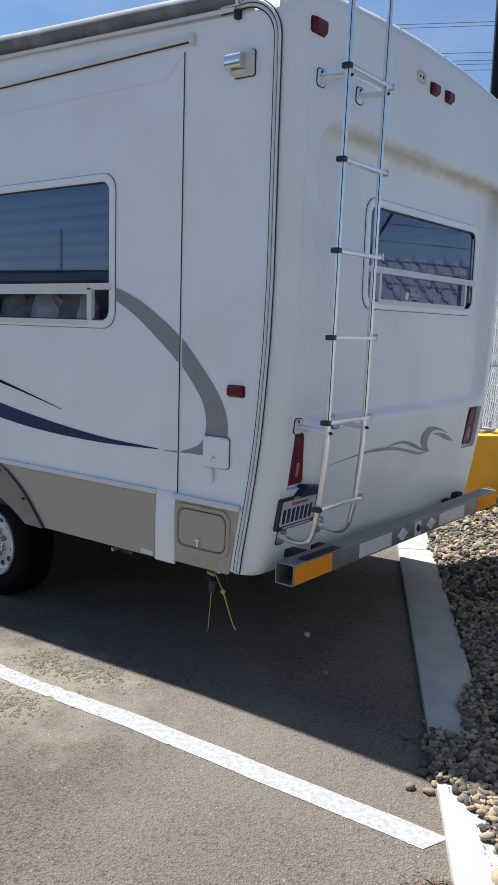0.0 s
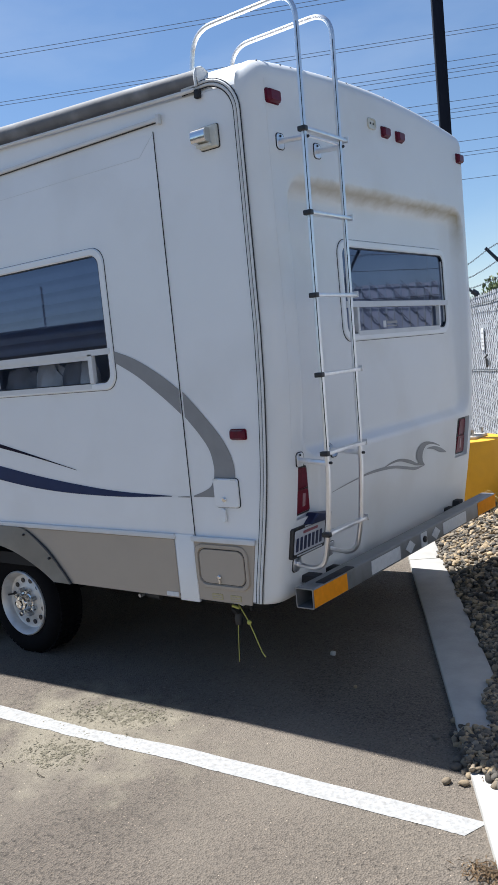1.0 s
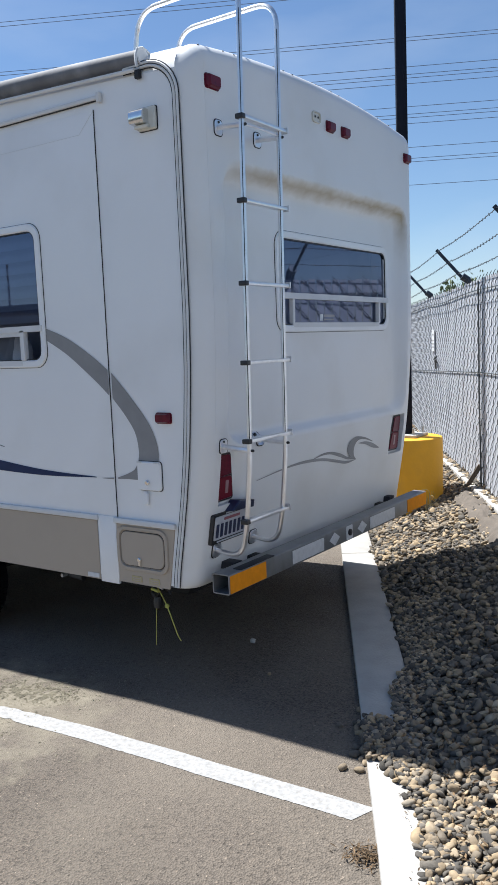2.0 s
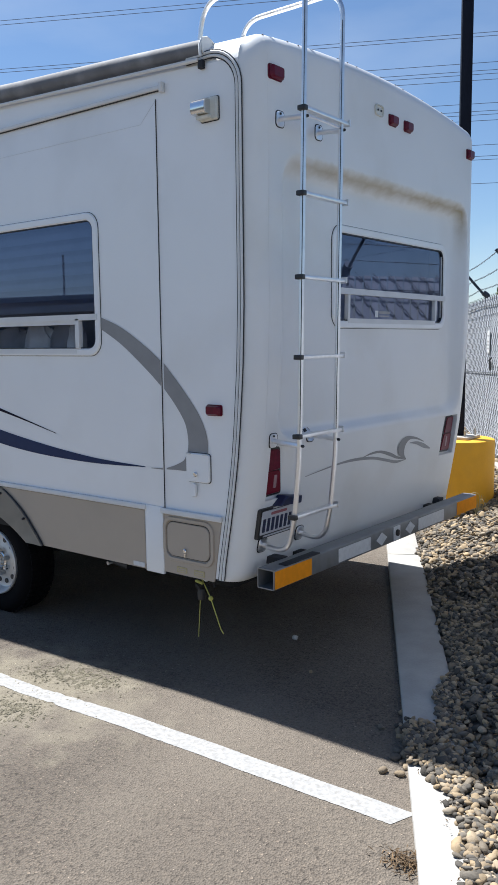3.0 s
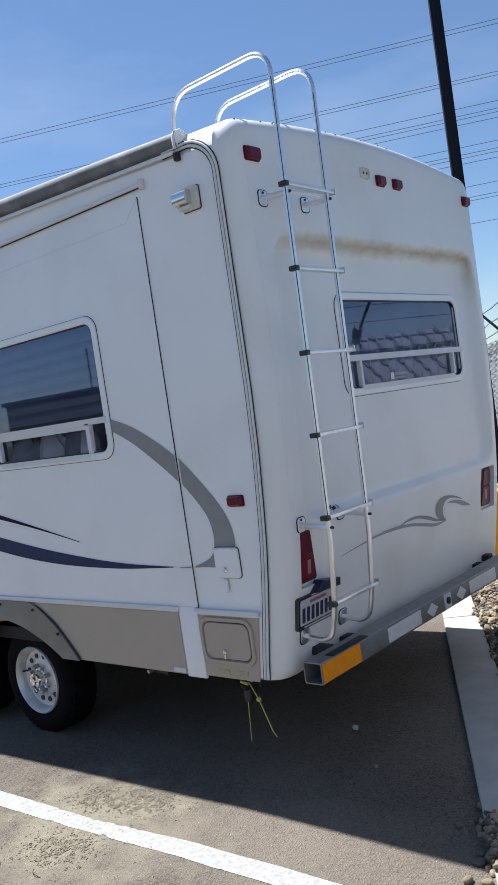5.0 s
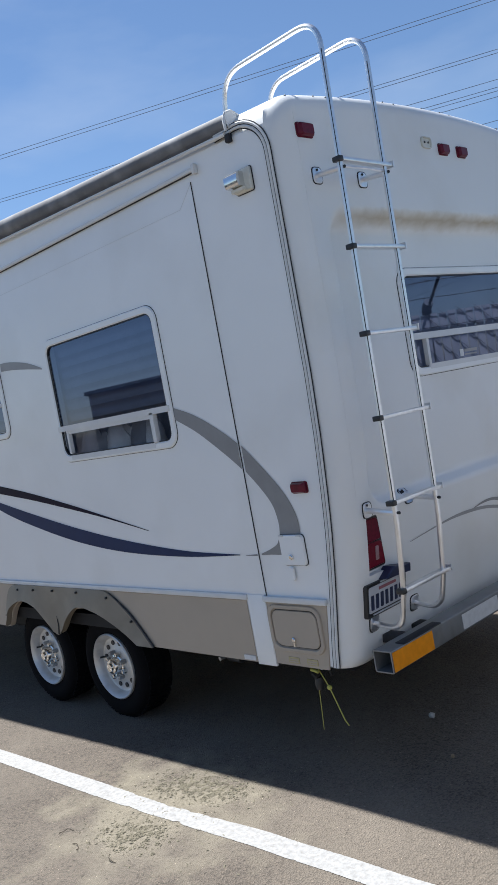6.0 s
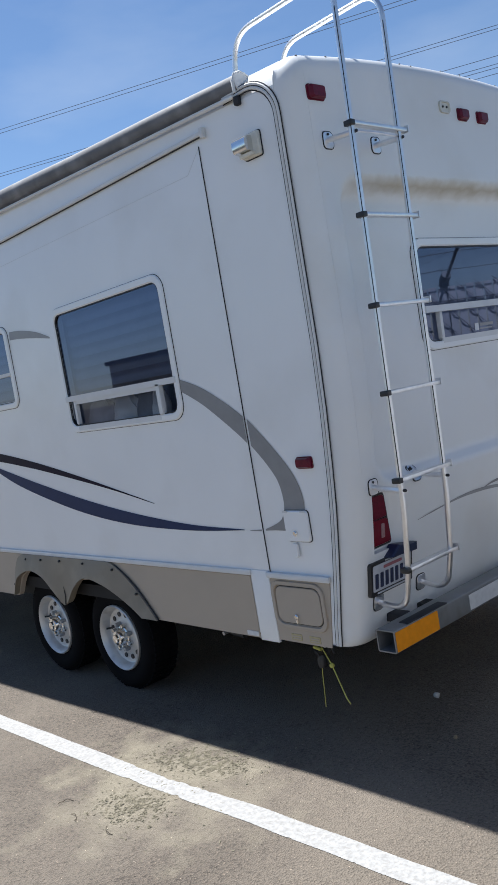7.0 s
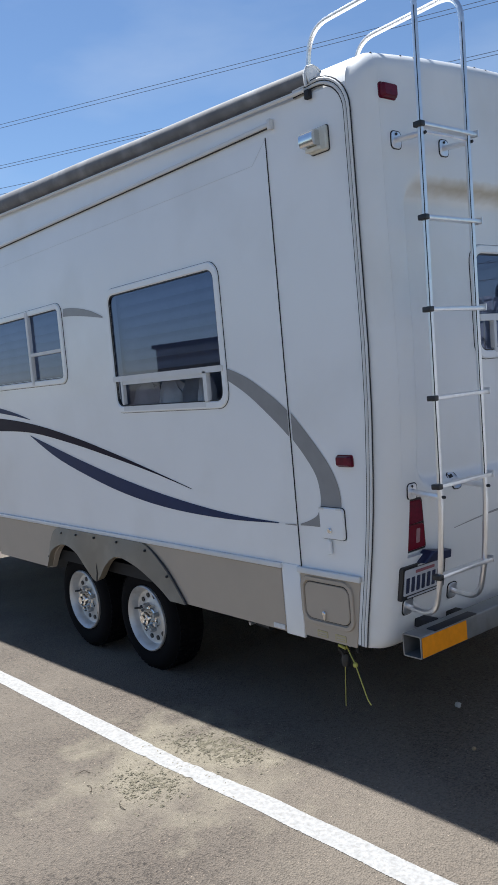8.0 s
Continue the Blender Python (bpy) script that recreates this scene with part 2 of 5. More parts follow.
def stain_under_brow(m):
    """Yellow-brown run-off stains along the moulded brow of the rear cap."""
    nt = m.node_tree
    L = nt.links.new
    bsdf = nt.nodes["Principled BSDF"]
    before = bsdf.inputs["Base Color"].links[0].from_socket
    tc = nt.nodes.new("ShaderNodeTexCoord")
    sep = nt.nodes.new("ShaderNodeSeparateXYZ")
    L(tc.outputs["Object"], sep.inputs[0])
    no = nt.nodes.new("ShaderNodeTexNoise")
    no.inputs["Scale"].default_value = 3.0
    L(tc.outputs["Object"], no.inputs["Vector"])
    def math_node(op, a, b):
        k = nt.nodes.new("ShaderNodeMath")
        k.operation = op
        for i, v in enumerate((a, b)):
            if isinstance(v, (int, float)):
                k.inputs[i].default_value = v
            else:
                L(v, k.inputs[i])
        return k.outputs[0]
    # distance from the rounded edge of the recessed panel, as in recess()
    qy = math_node("ADD", math_node("ABSOLUTE", math_node("SUBTRACT", sep.outputs[1], 1.245), 0), 0.14 - 1.065)
    qz = math_node("ADD", math_node("ABSOLUTE", math_node("SUBTRACT", sep.outputs[2], 1.915), 0), 0.14 - 0.695)
    py, pz = math_node("MAXIMUM", qy, 0.0), math_node("MAXIMUM", qz, 0.0)
    length = math_node("SQRT", math_node("ADD", math_node("MULTIPLY", py, py), math_node("MULTIPLY", pz, pz)), 0.0)
    d = math_node("SUBTRACT", math_node("ADD", length, math_node("MINIMUM", math_node("MAXIMUM", qy, qz), 0.0)), 0.14)
    fine = nt.nodes.new("ShaderNodeTexNoise")
    fine.inputs["Scale"].default_value, fine.inputs["Detail"].default_value = 14.0, 5.0
    L(tc.outputs["Object"], fine.inputs["Vector"])
    d = math_node("ADD", d, math_node("MULTIPLY", math_node("SUBTRACT", fine.outputs["Fac"], 0.5), 0.045))
    band = math_node("MAXIMUM", math_node("SUBTRACT", 1.0, math_node("MULTIPLY", math_node("ABSOLUTE", math_node("ADD", d, 0.034), 0), 22.0)), 0.0)
    rise = nt.nodes.new("ShaderNodeMapRange")
    rise.inputs["From Min"].default_value, rise.inputs["From Max"].default_value = 2.10, 2.56
    L(sep.outputs[2], rise.inputs["Value"])
    in_from_left = nt.nodes.new("ShaderNodeMapRange")
    in_from_left.inputs["From Min"].default_value, in_from_left.inputs["From Max"].default_value = 0.20, 0.60
    L(sep.outputs[1], in_from_left.inputs["Value"])
    f = math_node("MULTIPLY", band, math_node("MULTIPLY", math_node("POWER", rise.outputs[0], 2.0), in_from_left.outputs[0]))
    f = math_node("MULTIPLY", f, math_node("ADD", math_node("MULTIPLY", no.outputs["Fac"], 0.8), 0.38))
    mx = nt.nodes.new("ShaderNodeMixRGB")
    L(f, mx.inputs[0])
    L(before, mx.inputs[1])
    mx.inputs[2].default_value = (0.35, 0.28, 0.155, 1)
    L(mx.outputs[0], bsdf.inputs["Base Color"])


REARCAP = CAP.copy()
REARCAP.name = "stained white gelcoat"
stain_under_brow(REARCAP)
ASPHALT = asphalt_material()
GLASS = glass_material("dark tinted glass", (0.36, 0.40, 0.49), 2.2)
CLEARGLASS = glass_material("lightly tinted glass", (0.70, 0.72, 0.76), 1.6)

# ---- mesh helpers ----
def mesh_object(name, bm, mat, smooth=35, merge=0.0):
    if merge:
        bmesh.ops.remove_doubles(bm, verts=bm.verts, dist=merge)
    me = bpy.data.meshes.new(name)
    bm.to_mesh(me)
    bm.free()
    me.materials.append(mat)
    if smooth:
        me.shade_smooth()
        me.set_sharp_from_angle(angle=radians(smooth))
    return new(name, me)


def part(name, bm, mat, parent, label="", smooth=35):
    ob = mesh_object(name, bm, mat, smooth)
    ob.parent = parent
    if label:
        tagged(ob, label)
    return ob


def thing(name, label, category, at=(0, 0, 0), group="", kind=""):
    ob = new(name)
    ob.location = at
    return tagged(ob, label, category, group, kind)


def box(bm, x0, x1, y0, y1, z0, z1, bevel=0.0):
    vs = [bm.verts.new((x, y, z)) for x in (x0, x1) for y in (y0, y1) for z in (z0, z1)]
    fs = [bm.faces.new([vs[i] for i in q]) for q in ((0, 1, 3, 2), (4, 6, 7, 5), (0, 4, 5, 1), (2, 3, 7, 6), (0, 2, 6, 4), (1, 5, 7, 3))]
    if bevel:
        es = list({e for f in fs for e in f.edges})
        bmesh.ops.bevel(bm, geom=es, offset=bevel, segments=2, affect="EDGES", profile=0.5)
    return bm


def new_box(*a, **k):
    return box(bmesh.new(), *a, **k)


def rrect(a0, a1, b0, b1, r, n=6):
    pts = []
    for ca, cb, start in ((a1 - r, b0 + r, -90), (a1 - r, b1 - r, 0), (a0 + r, b1 - r, 90), (a0 + r, b0 + r, 180)):
        for k in range(n + 1):
            w = radians(start + 90 * k / n)
            pts.append((ca + r * math.cos(w), cb + r * math.sin(w)))
    return pts


def slab(bm, pts, put, d0, d1, edge=0.0):
    """A plate with outline pts, from depth d0 to d1; edge rounds its front rim."""
    ca, cb = sum(p[0] for p in pts) / len(pts), sum(p[1] for p in pts) / len(pts)
    def ring(d, inset):
        out = []
        for a, b in pts:
            l = math.hypot(a - ca, b - cb) or 1
            out.append(bm.verts.new(put(a - (a - ca) / l * inset, b - (b - cb) / l * inset, d)))
        return out
    rings = [ring(d0, 0), ring(d1 - edge, 0)] + ([ring(d1, edge)] if edge else [])
    for r, s in zip(rings, rings[1:]):
        for k in range(len(pts)):
            bm.faces.new((r[k - 1], r[k], s[k], s[k - 1]))
    bm.faces.new(rings[-1])
    bm.faces.new(rings[0][::-1])
    return bm


def frame_ring(bm, outer, inner, put, d0, d1, edge=0.006):
    """A frame between two outlines of equal count."""
    def ring(pts, d, k=0.0):
        return [bm.verts.new(put(a + (c - a) * k, b + (e - b) * k, d)) for (a, b), (c, e) in zip(pts, outer if pts is inner else inner)]
    rings = [ring(outer, d0), ring(outer, d1 - edge), ring(outer, d1, 0.14), ring(inner, d1, 0.14), ring(inner, d1 - edge), ring(inner, d0)]
    rings.append(rings[0])
    for r, s in zip(rings, rings[1:]):
        for k in range(len(outer)):
            bm.faces.new((r[k - 1], r[k], s[k], s[k - 1]))
    return bm


def tube(bm, path, r, n=8, caps=True, flat=1.0):
    """A round bar along a path."""
    path = [Vector(p) for p in path]
    rings, side = [], None
    for i, p in enumerate(path):
        ahead = (path[min(i + 1, len(path) - 1)] - path[max(i - 1, 0)]).normalized()
        if side is None:
            side = ahead.orthogonal().normalized()
        side = (side - ahead * side.dot(ahead)).normalized()
        up = ahead.cross(side)
        rr = float(r[i] if isinstance(r, (list, tuple)) else r)
        rings.append([bm.verts.new(p + rr * (math.cos(2 * math.pi * k / n) * side + flat * math.sin(2 * math.pi * k / n) * up)) for k in range(n)])
    for a, b in zip(rings, rings[1:]):
        for k in range(n):
            bm.faces.new((a[k - 1], a[k], b[k], b[k - 1]))
    if caps:
        bm.faces.new(rings[0][::-1])
        bm.faces.new(rings[-1])
    return bm


def bent(points, radius, n=6):
    """The path through points with rounded corners."""
    pts = [Vector(p) for p in points]
    out = [pts[0]]
    for a, b, c in zip(pts, pts[1:], pts[2:]):
        u, v = (a - b), (c - b)
        r = min(radius, u.length * 0.49, v.length * 0.49)
        p, q = b + u.normalized() * r, b + v.normalized() * r
        for k in range(n + 1):
            t = k / n
            out.append(p * (1 - t) ** 2 + b * 2 * t * (1 - t) + q * t * t)
    return out + [pts[-1]]


def lathe(bm, profile, centre, axis="y", n=32):
    """Turn a profile of (radius, depth) round an axis through centre."""
    rings = []
    for r, d in profile:
        ring = []
        for k in range(n):
            w = 2 * math.pi * k / n
            c, s = r * math.cos(w), r * math.sin(w)
            p = {"y": (c, d, s), "z": (c, s, d), "x": (d, c, s)}[axis]
            ring.append(bm.verts.new(Vector(centre) + Vector(p)))
        rings.append(ring)
    for a, b in zip(rings, rings[1:]):
        for k in range(n):
            bm.faces.new((a[k - 1], a[k], b[k], b[k - 1]))
    return bm, rings


def spline(pts, n=8):
    """A smooth line through points of the plane."""
    out = []
    for i in range(len(pts) - 1):
        p0, p1, p2, p3 = (Vector(pts[max(0, min(len(pts) - 1, j))]) for j in (i - 1, i, i + 1, i + 2))
        for k in range(n):
            t = k / n
            out.append(0.5 * (2 * p1 + (p2 - p0) * t + (2 * p0 - 5 * p1 + 4 * p2 - p3) * t * t + (3 * p1 - p0 - 3 * p2 + p3) * t ** 3))
    out.append(Vector(pts[-1]))
    return out


def resample(line, n):
    """n points at even steps along a line."""
    d = [0.0]
    for a, b in zip(line, line[1:]):
        d.append(d[-1] + (b - a).length)
    s = np.linspace(0, d[-1], n)
    return list(zip(np.interp(s, d, [p[0] for p in line]), np.interp(s, d, [p[1] for p in line])))


def ribbon(bm, top, bottom, put, n=60):
    """A flat stripe between two smooth edges."""
    rows = []
    for (a, b), (c, e) in zip(resample(spline(top), n), resample(spline(bottom), n)):
        rows.append((bm.verts.new(put(a, b)), bm.verts.new(put(c, e))))
    for p, q in zip(rows, rows[1:]):
        bm.faces.new((p[0], q[0], q[1], p[1]))
    return bm


# ---- ground ----
WAY = radians(29.3)                                      # the kerb leans this far from +y
NX, NY = math.cos(WAY), math.sin(WAY)


def lot(u, n, z=0.0):
    """A place from u along the kerb and n across it."""
    return Vector((-NY * u + NX * n, NX * u + NY * n, z))


def ground_z(x):
    """The lot falls gently towards the front of the trailer."""
    return -0.030 * max(0.0, min(-x - 0.3, 9.0))


def berm_z(n):
    return 0.38 * (min(max(n, 0.93), 2.3) - 0.93) + 0.012


bm = bmesh.new()
xs = [-900, -200, -60, -20, -12, -9.3, -6, -4, -3, -2, -1.2, -0.8, -0.5, -0.3, 0, 1, 3, 8, 20, 60, 200, 900]
ys = [-900, -200, -60, -20, -8, -4, -2, -1, 0, 1, 2, 4, 8, 20, 60, 200, 900]
grid = [[bm.verts.new((x, y, ground_z(x))) for y in ys] for x in xs]
for i in range(len(xs) - 1):
    for j in range(len(ys) - 1):
        bm.faces.new((grid[i][j], grid[i + 1][j], grid[i + 1][j + 1], grid[i][j + 1]))
ground = tagged(mesh_object("ground", bm, ASPHALT), "worn grey asphalt parking lot with sand patches", "ground", kind="structure")

bm = bmesh.new()
rows = []
for k in range(1500):
    x = -8.0 + (1.03 + 8.0) * k / 1499
    y = -0.590 + (0.040 * x if x > -1.0 else -0.040 + 0.004 * (-1.0 - x))
    wob = 0.004 * noise.noise((x * 4, 0, 0))
    sandy = math.exp(-((x + 0.95) / 0.30) ** 2)          # edges lost under blown sand
    row = []
    for o in (-0.056, 0.056):
        rag = 0.0022 * noise.noise((x * 60, o * 90, 1)) + 0.0022 * noise.noise((x * 170, o * 90, 4))
        chip = -0.013 * max(0.0, noise.noise((x * 22, o * 70, 9)) - 0.38)
        cover = -sandy * (0.006 + 0.026 * max(0.0, noise.noise((x * 16, o * 50, 6))))
        grow = (rag + chip + cover) * (1 if o > 0 else -1)
        row.append(bm.verts.new((x + (0.03 if o > 0 else -0.015) * max(0.0, (x - 0.9) / 0.13), y + o + wob + grow, ground_z(x) + 0.002)))
    rows.append(row)
for a, b in zip(rows, rows[1:]):
    bm.faces.new((a[0], b[0], b[1], a[1]))
tagged(mesh_object("parking_line", bm, PAINT), "worn white painted parking stall line on asphalt", "road marking", kind="structure")

# kerb strip in cast lengths
kerb = thing("kerb", "pale concrete kerb strip beside the gravel", "kerb", kind="structure")
for k, (u0, u1) in enumerate(((-8.2, -3.6), (-3.59, -0.6), (-0.59, 2.62), (2.63, 6.0), (6.01, 9.5), (9.51, 16))):
    bm = bmesh.new()
    m = Matrix.Translation(lot(0, 0)) @ Matrix.Rotation(WAY, 4, "Z")
    box(bm, 0.668, 0.925, u0, u1, -0.12, 0.028, 0.008)
    bm.transform(m)
    part("kerb_length", bm, CONCRETE, kerb)

bm = bmesh.new()
rows = []
for n in (0.90, 1.0, 1.2, 1.5, 1.8, 2.1, 2.3, 2.6, 4.2):
    rows.append([bm.verts.new(lot(u, n, (berm_z(n) - 0.012 if n < 3 else -0.30) * min(1.0, max(0.0, (u + 8.2) / 0.7)) - 0.05 * (u < -8.1) + 0.015 * noise.noise((u * 2, n * 3, 1)))) for u in np.linspace(-8.2, 16, 90)])
for a, b in zip(rows, rows[1:]):
    for k in range(89):
        bm.faces.new((a[k], b[k], b[k + 1], a[k + 1]))
gravel = tagged(mesh_object("gravel_bank", bm, SOIL), "sloping bank of soil under grey river stones", "gravel bank", kind="structure")


# ---- the trailer ----
SKEW = 0.015                                             # the rear stands slightly askew
W, LEN, R = 2.44, 8.2, 0.11                              # width, length, corner radius
trailer = thing("travel_trailer", "white fifth-wheel travel trailer with beige skirt and grey swooshes, parked", "trailer")


def rear_off(z):
    """The rear cap leans forward towards its foot."""
    return float(np.interp(z, (0.45, 0.6, 0.8, 0.97, 1.15, 1.3, 1.6, 1.9, 3.4), (-0.152, -0.135, -0.10, -0.072, -0.047, -0.032, -0.010, 0, 0)))


def crown(y):
    """Height of the roof at the rear end."""
    z = 3.110 + 0.082 * (1 - ((y - W / 2) / (W / 2)) ** 2)
    e = min(y, W - y)
    if e < R:
        z -= R - math.sqrt(max(0.0, R * R - (R - e) ** 2))
    return z


def rounding(d, r):
    d = min(max(d, 0.0), r)
    return r - math.sqrt(max(0.0, r * r - (r - d) ** 2))


def step(a, b, v):
    t = min(max((v - a) / (b - a), 0), 1)
    return t * t * (3 - 2 * t)


def recess(y, z):
    """The shallow panel round the rear window."""
    cy, cz, hy, hz, r = 1.245, 1.915, 1.065, 0.695, 0.14
    qx, qz = abs(y - cy) - hy + r, abs(z - cz) - hz + r
    d = math.hypot(max(qx, 0), max(qz, 0)) + min(max(qx, qz), 0) - r
    low = step(1.75, 1.25, z)
    return (0.080 - 0.022 * low) * (1 - step(-0.090 + 0.035 * low, 0.0, d))


def pocket(y, z):
    """Deep pockets for the tail lights, sloping out towards the middle."""
    a = min(y, W - y)
    if not (0.135 < a < 0.345 and 0.931 < z < 1.201):
        return 0.0
    return 0.034 * min(1.0, (0.345 - a) / 0.05)


def rear_x(y, z):
    d = min(y, W - y)
    drop = rounding(d, R)
    top = rounding(crown(y) - z, 0.09)
    foot = rounding(z - 0.515, 0.05)
    return rear_off(z) + SKEW * y - min(R, drop + top + foot) - recess(y, z) - pocket(y, z)


def rear(y, z, d=0.0):
    return (rear_x(y, z) + d, y, z)


def side(x, z, d=0.0):
    return (x, -d, z)


def slide_side(x, z, d=0.0):
    """On the slide-out room, which stands proud of the wall."""
    return (x, -d - (0.007 if x < -0.622 else 0.0), z)


# rear cap, with the window's opening through it
ang = np.linspace(0, math.pi / 2, 9)
edge = [R * (1 - math.cos(a)) for a in ang]
WY0, WY1, WZ0, WZ1 = 0.795, 2.092, 1.830, 2.300           # opening
ys = sorted(set([round(v, 5) for v in edge] + [round(W - v, 5) for v in edge] + [WY0, WY1, 0.134, 0.136, 0.295, 0.345, W - 0.134, W - 0.136, W - 0.295, W - 0.345] + [round(v, 4) for v in np.arange(0.13, 2.32, 0.022)]))
frac_top = [0.09 * (1 - math.cos(a)) for a in ang]
zs = sorted(set([0.515 + 0.05 * (1 - math.cos(a)) for a in ang[::2]] + [WZ0, WZ1, 0.930, 0.932, 1.2005, 1.2025] + [round(v, 4) for v in np.arange(0.58, 2.92, 0.02)]))
bm = bmesh.new()
cols = []
for y in ys:
    t = crown(y)
    lift = 0.010 * max(0.0, 1 - min(y, W - y) / 0.17) ** 2
    col = [bm.verts.new(rear(y, z + lift * max(0.0, 1 - (z - 0.515) / 0.14))) for z in zs]
    z1 = zs[-1]
    for k in range(1, 5):
        z = z1 + (t - 0.09 - z1) * k / 4
        col.append(bm.verts.new(rear(y, z)))
    for f in frac_top[::-1][1:]:
        col.append(bm.verts.new(rear(y, t - f)))
    cols.append(col)
for i in range(len(ys) - 1):
    for j in range(len(cols[0]) - 1):
        if j + 1 < len(zs) and WY0 <= ys[i] < WY1 and WZ0 <= zs[j] < WZ1:
            continue
        bm.faces.new((cols[i][j], cols[i + 1][j], cols[i + 1][j + 1], cols[i][j + 1]))
# turn the cap in on the underside
low = [c[0] for c in cols]
inner = [bm.verts.new((v.co.x - 0.05, v.co.y, v.co.z)) for v in low]
for k in range(len(low) - 1):
    bm.faces.new((low[k], low[k + 1], inner[k + 1], inner[k]))
# depth of the opening
for (a, b) in (((WY0, WZ0), (WY1, WZ0)), ((WY1, WZ0), (WY1, WZ1)), ((WY1, WZ1), (WY0, WZ1)), ((WY0, WZ1), (WY0, WZ0))):
    bm.faces.new([bm.verts.new(rear(*a)), bm.verts.new(rear(*b)), bm.verts.new(rear(*b, -0.05)), bm.verts.new(rear(*a, -0.05))])
part("rear_cap", bm, REARCAP, trailer, "white moulded rear cap with a recessed panel", 50)
part("mould_seam", tube(bmesh.new(), [rear(0.083 + 0.003 * math.sin(z * 2.0), z, -0.0003) for z in np.linspace(1.3, 3.08, 30)], 0.0011, 4), CAP, trailer, "faint mould seam down the cap")


def roof_z(x):
    """The roof's edge climbs slightly towards the front."""
    return 3.002 + 0.052 * max(0.0, min(-x - 0.1, 6.0))


def trim_x(z):
    return rear_off(z) - R


# side walls with window openings
OPEN1 = (-2.185, -1.115, 1.695, 2.38)
OPEN2 = (-4.25, -2.90, 1.92, 2.385)
def side_wall(y, openings, thick=0.04):
    sgn = 1 if y == 0 else -1
    bm = bmesh.new()
    xs = sorted(set([-LEN, -6.0, -5.0, -0.655, -0.775] + [v for o in openings for v in o[:2]] + [round(v, 3) for v in np.arange(-4.6, -0.3, 0.35)]))
    zs = sorted(set([0.53, 0.845] + [v for o in openings for v in o[2:]] + [round(v, 3) for v in np.arange(1.0, 2.9, 0.25)] + [2.9]))
    def vert(i, j, d):
        z = zs[j] if j < len(zs) else roof_z(xs[i] if i < len(xs) else -0.11)
        x = xs[i] if i < len(xs) else trim_x(z)
        return bm.verts.new((x, y + sgn * d, z))
    g = [[[vert(i, j, d) for d in (0, thick)] for j in range(len(zs) + 1)] for i in range(len(xs) + 1)]
    for i in range(len(xs)):
        for j in range(len(zs)):
            x0, z0 = xs[i], zs[j]
            if any(o[0] <= x0 < o[1] and o[2] <= z0 < o[3] for o in openings):
                continue
            if z0 < 0.8 and x0 < -2.0 and x0 > -4.0:
                continue
            for d in (0, 1):
                bm.faces.new((g[i][j][d], g[i + 1][j][d], g[i + 1][j + 1][d], g[i][j + 1][d]))
    for o in openings:
        a, b, c, e = o
        for (p, q) in (((a, c), (b, c)), ((b, c), (b, e)), ((b, e), (a, e)), ((a, e), (a, c))):
            bm.faces.new([bm.verts.new((p[0], y, p[1])), bm.verts.new((q[0], y, q[1])), bm.verts.new((q[0], y + sgn * thick, q[1])), bm.verts.new((p[0], y + sgn * thick, p[1]))])
    return bm


part("side_wall", side_wall(0, (OPEN1, OPEN2)), WHITE, trailer, "flat white fibreglass side wall")
part("side_wall", side_wall(W, ()), WHITE, trailer)
# roof
bm = bmesh.new()
rows = []
for x in (-R + 0.0, -0.6, -1.5, -3, -4.5, -6.1, -LEN):
    row = []
    for y in ys[::3] + [ys[-1]]:
        e = min(y, W - y)
        row.append(bm.verts.new((x, y, crown(y) + 0.052 * max(0.0, min(-x - 0.1, 6.0)))))
    rows.append(row)
for a, b in zip(rows, rows[1:]):
    for k in range(len(a) - 1):
        bm.faces.new((a[k], a[k + 1], b[k + 1], b[k]))
part("roof", bm, CAP, trailer)
part("front_wall", new_box(-LEN - 0.03, -LEN, 0, W, 0.5, 3.5, bevel=0.01), WHITE, trailer)
part("floor_pan", new_box(-LEN, -0.2, 0.05, W - 0.05, 0.56, 0.64), DARK, trailer)
part("inner_lining", new_box(-LEN + 0.1, -0.28, 0.42, W - 0.05, 0.66, 2.9), BLIND, trailer, "dim interior wall behind the windows")
# black box added below the floor to block light and deepen the shade
part("underbelly", new_box(-LEN + 0.4, -0.42, 0.30, W - 0.12, 0.37, 0.56, bevel=0.03), DARK, trailer, "black box under the floor, added to deepen the shade below")
# frame rails under the floor
for y in (0.55, 1.82):
    part("chassis_rail", new_box(-LEN, -0.3, y, y + 0.07, 0.42, 0.56, bevel=0.006), DARK, trailer)

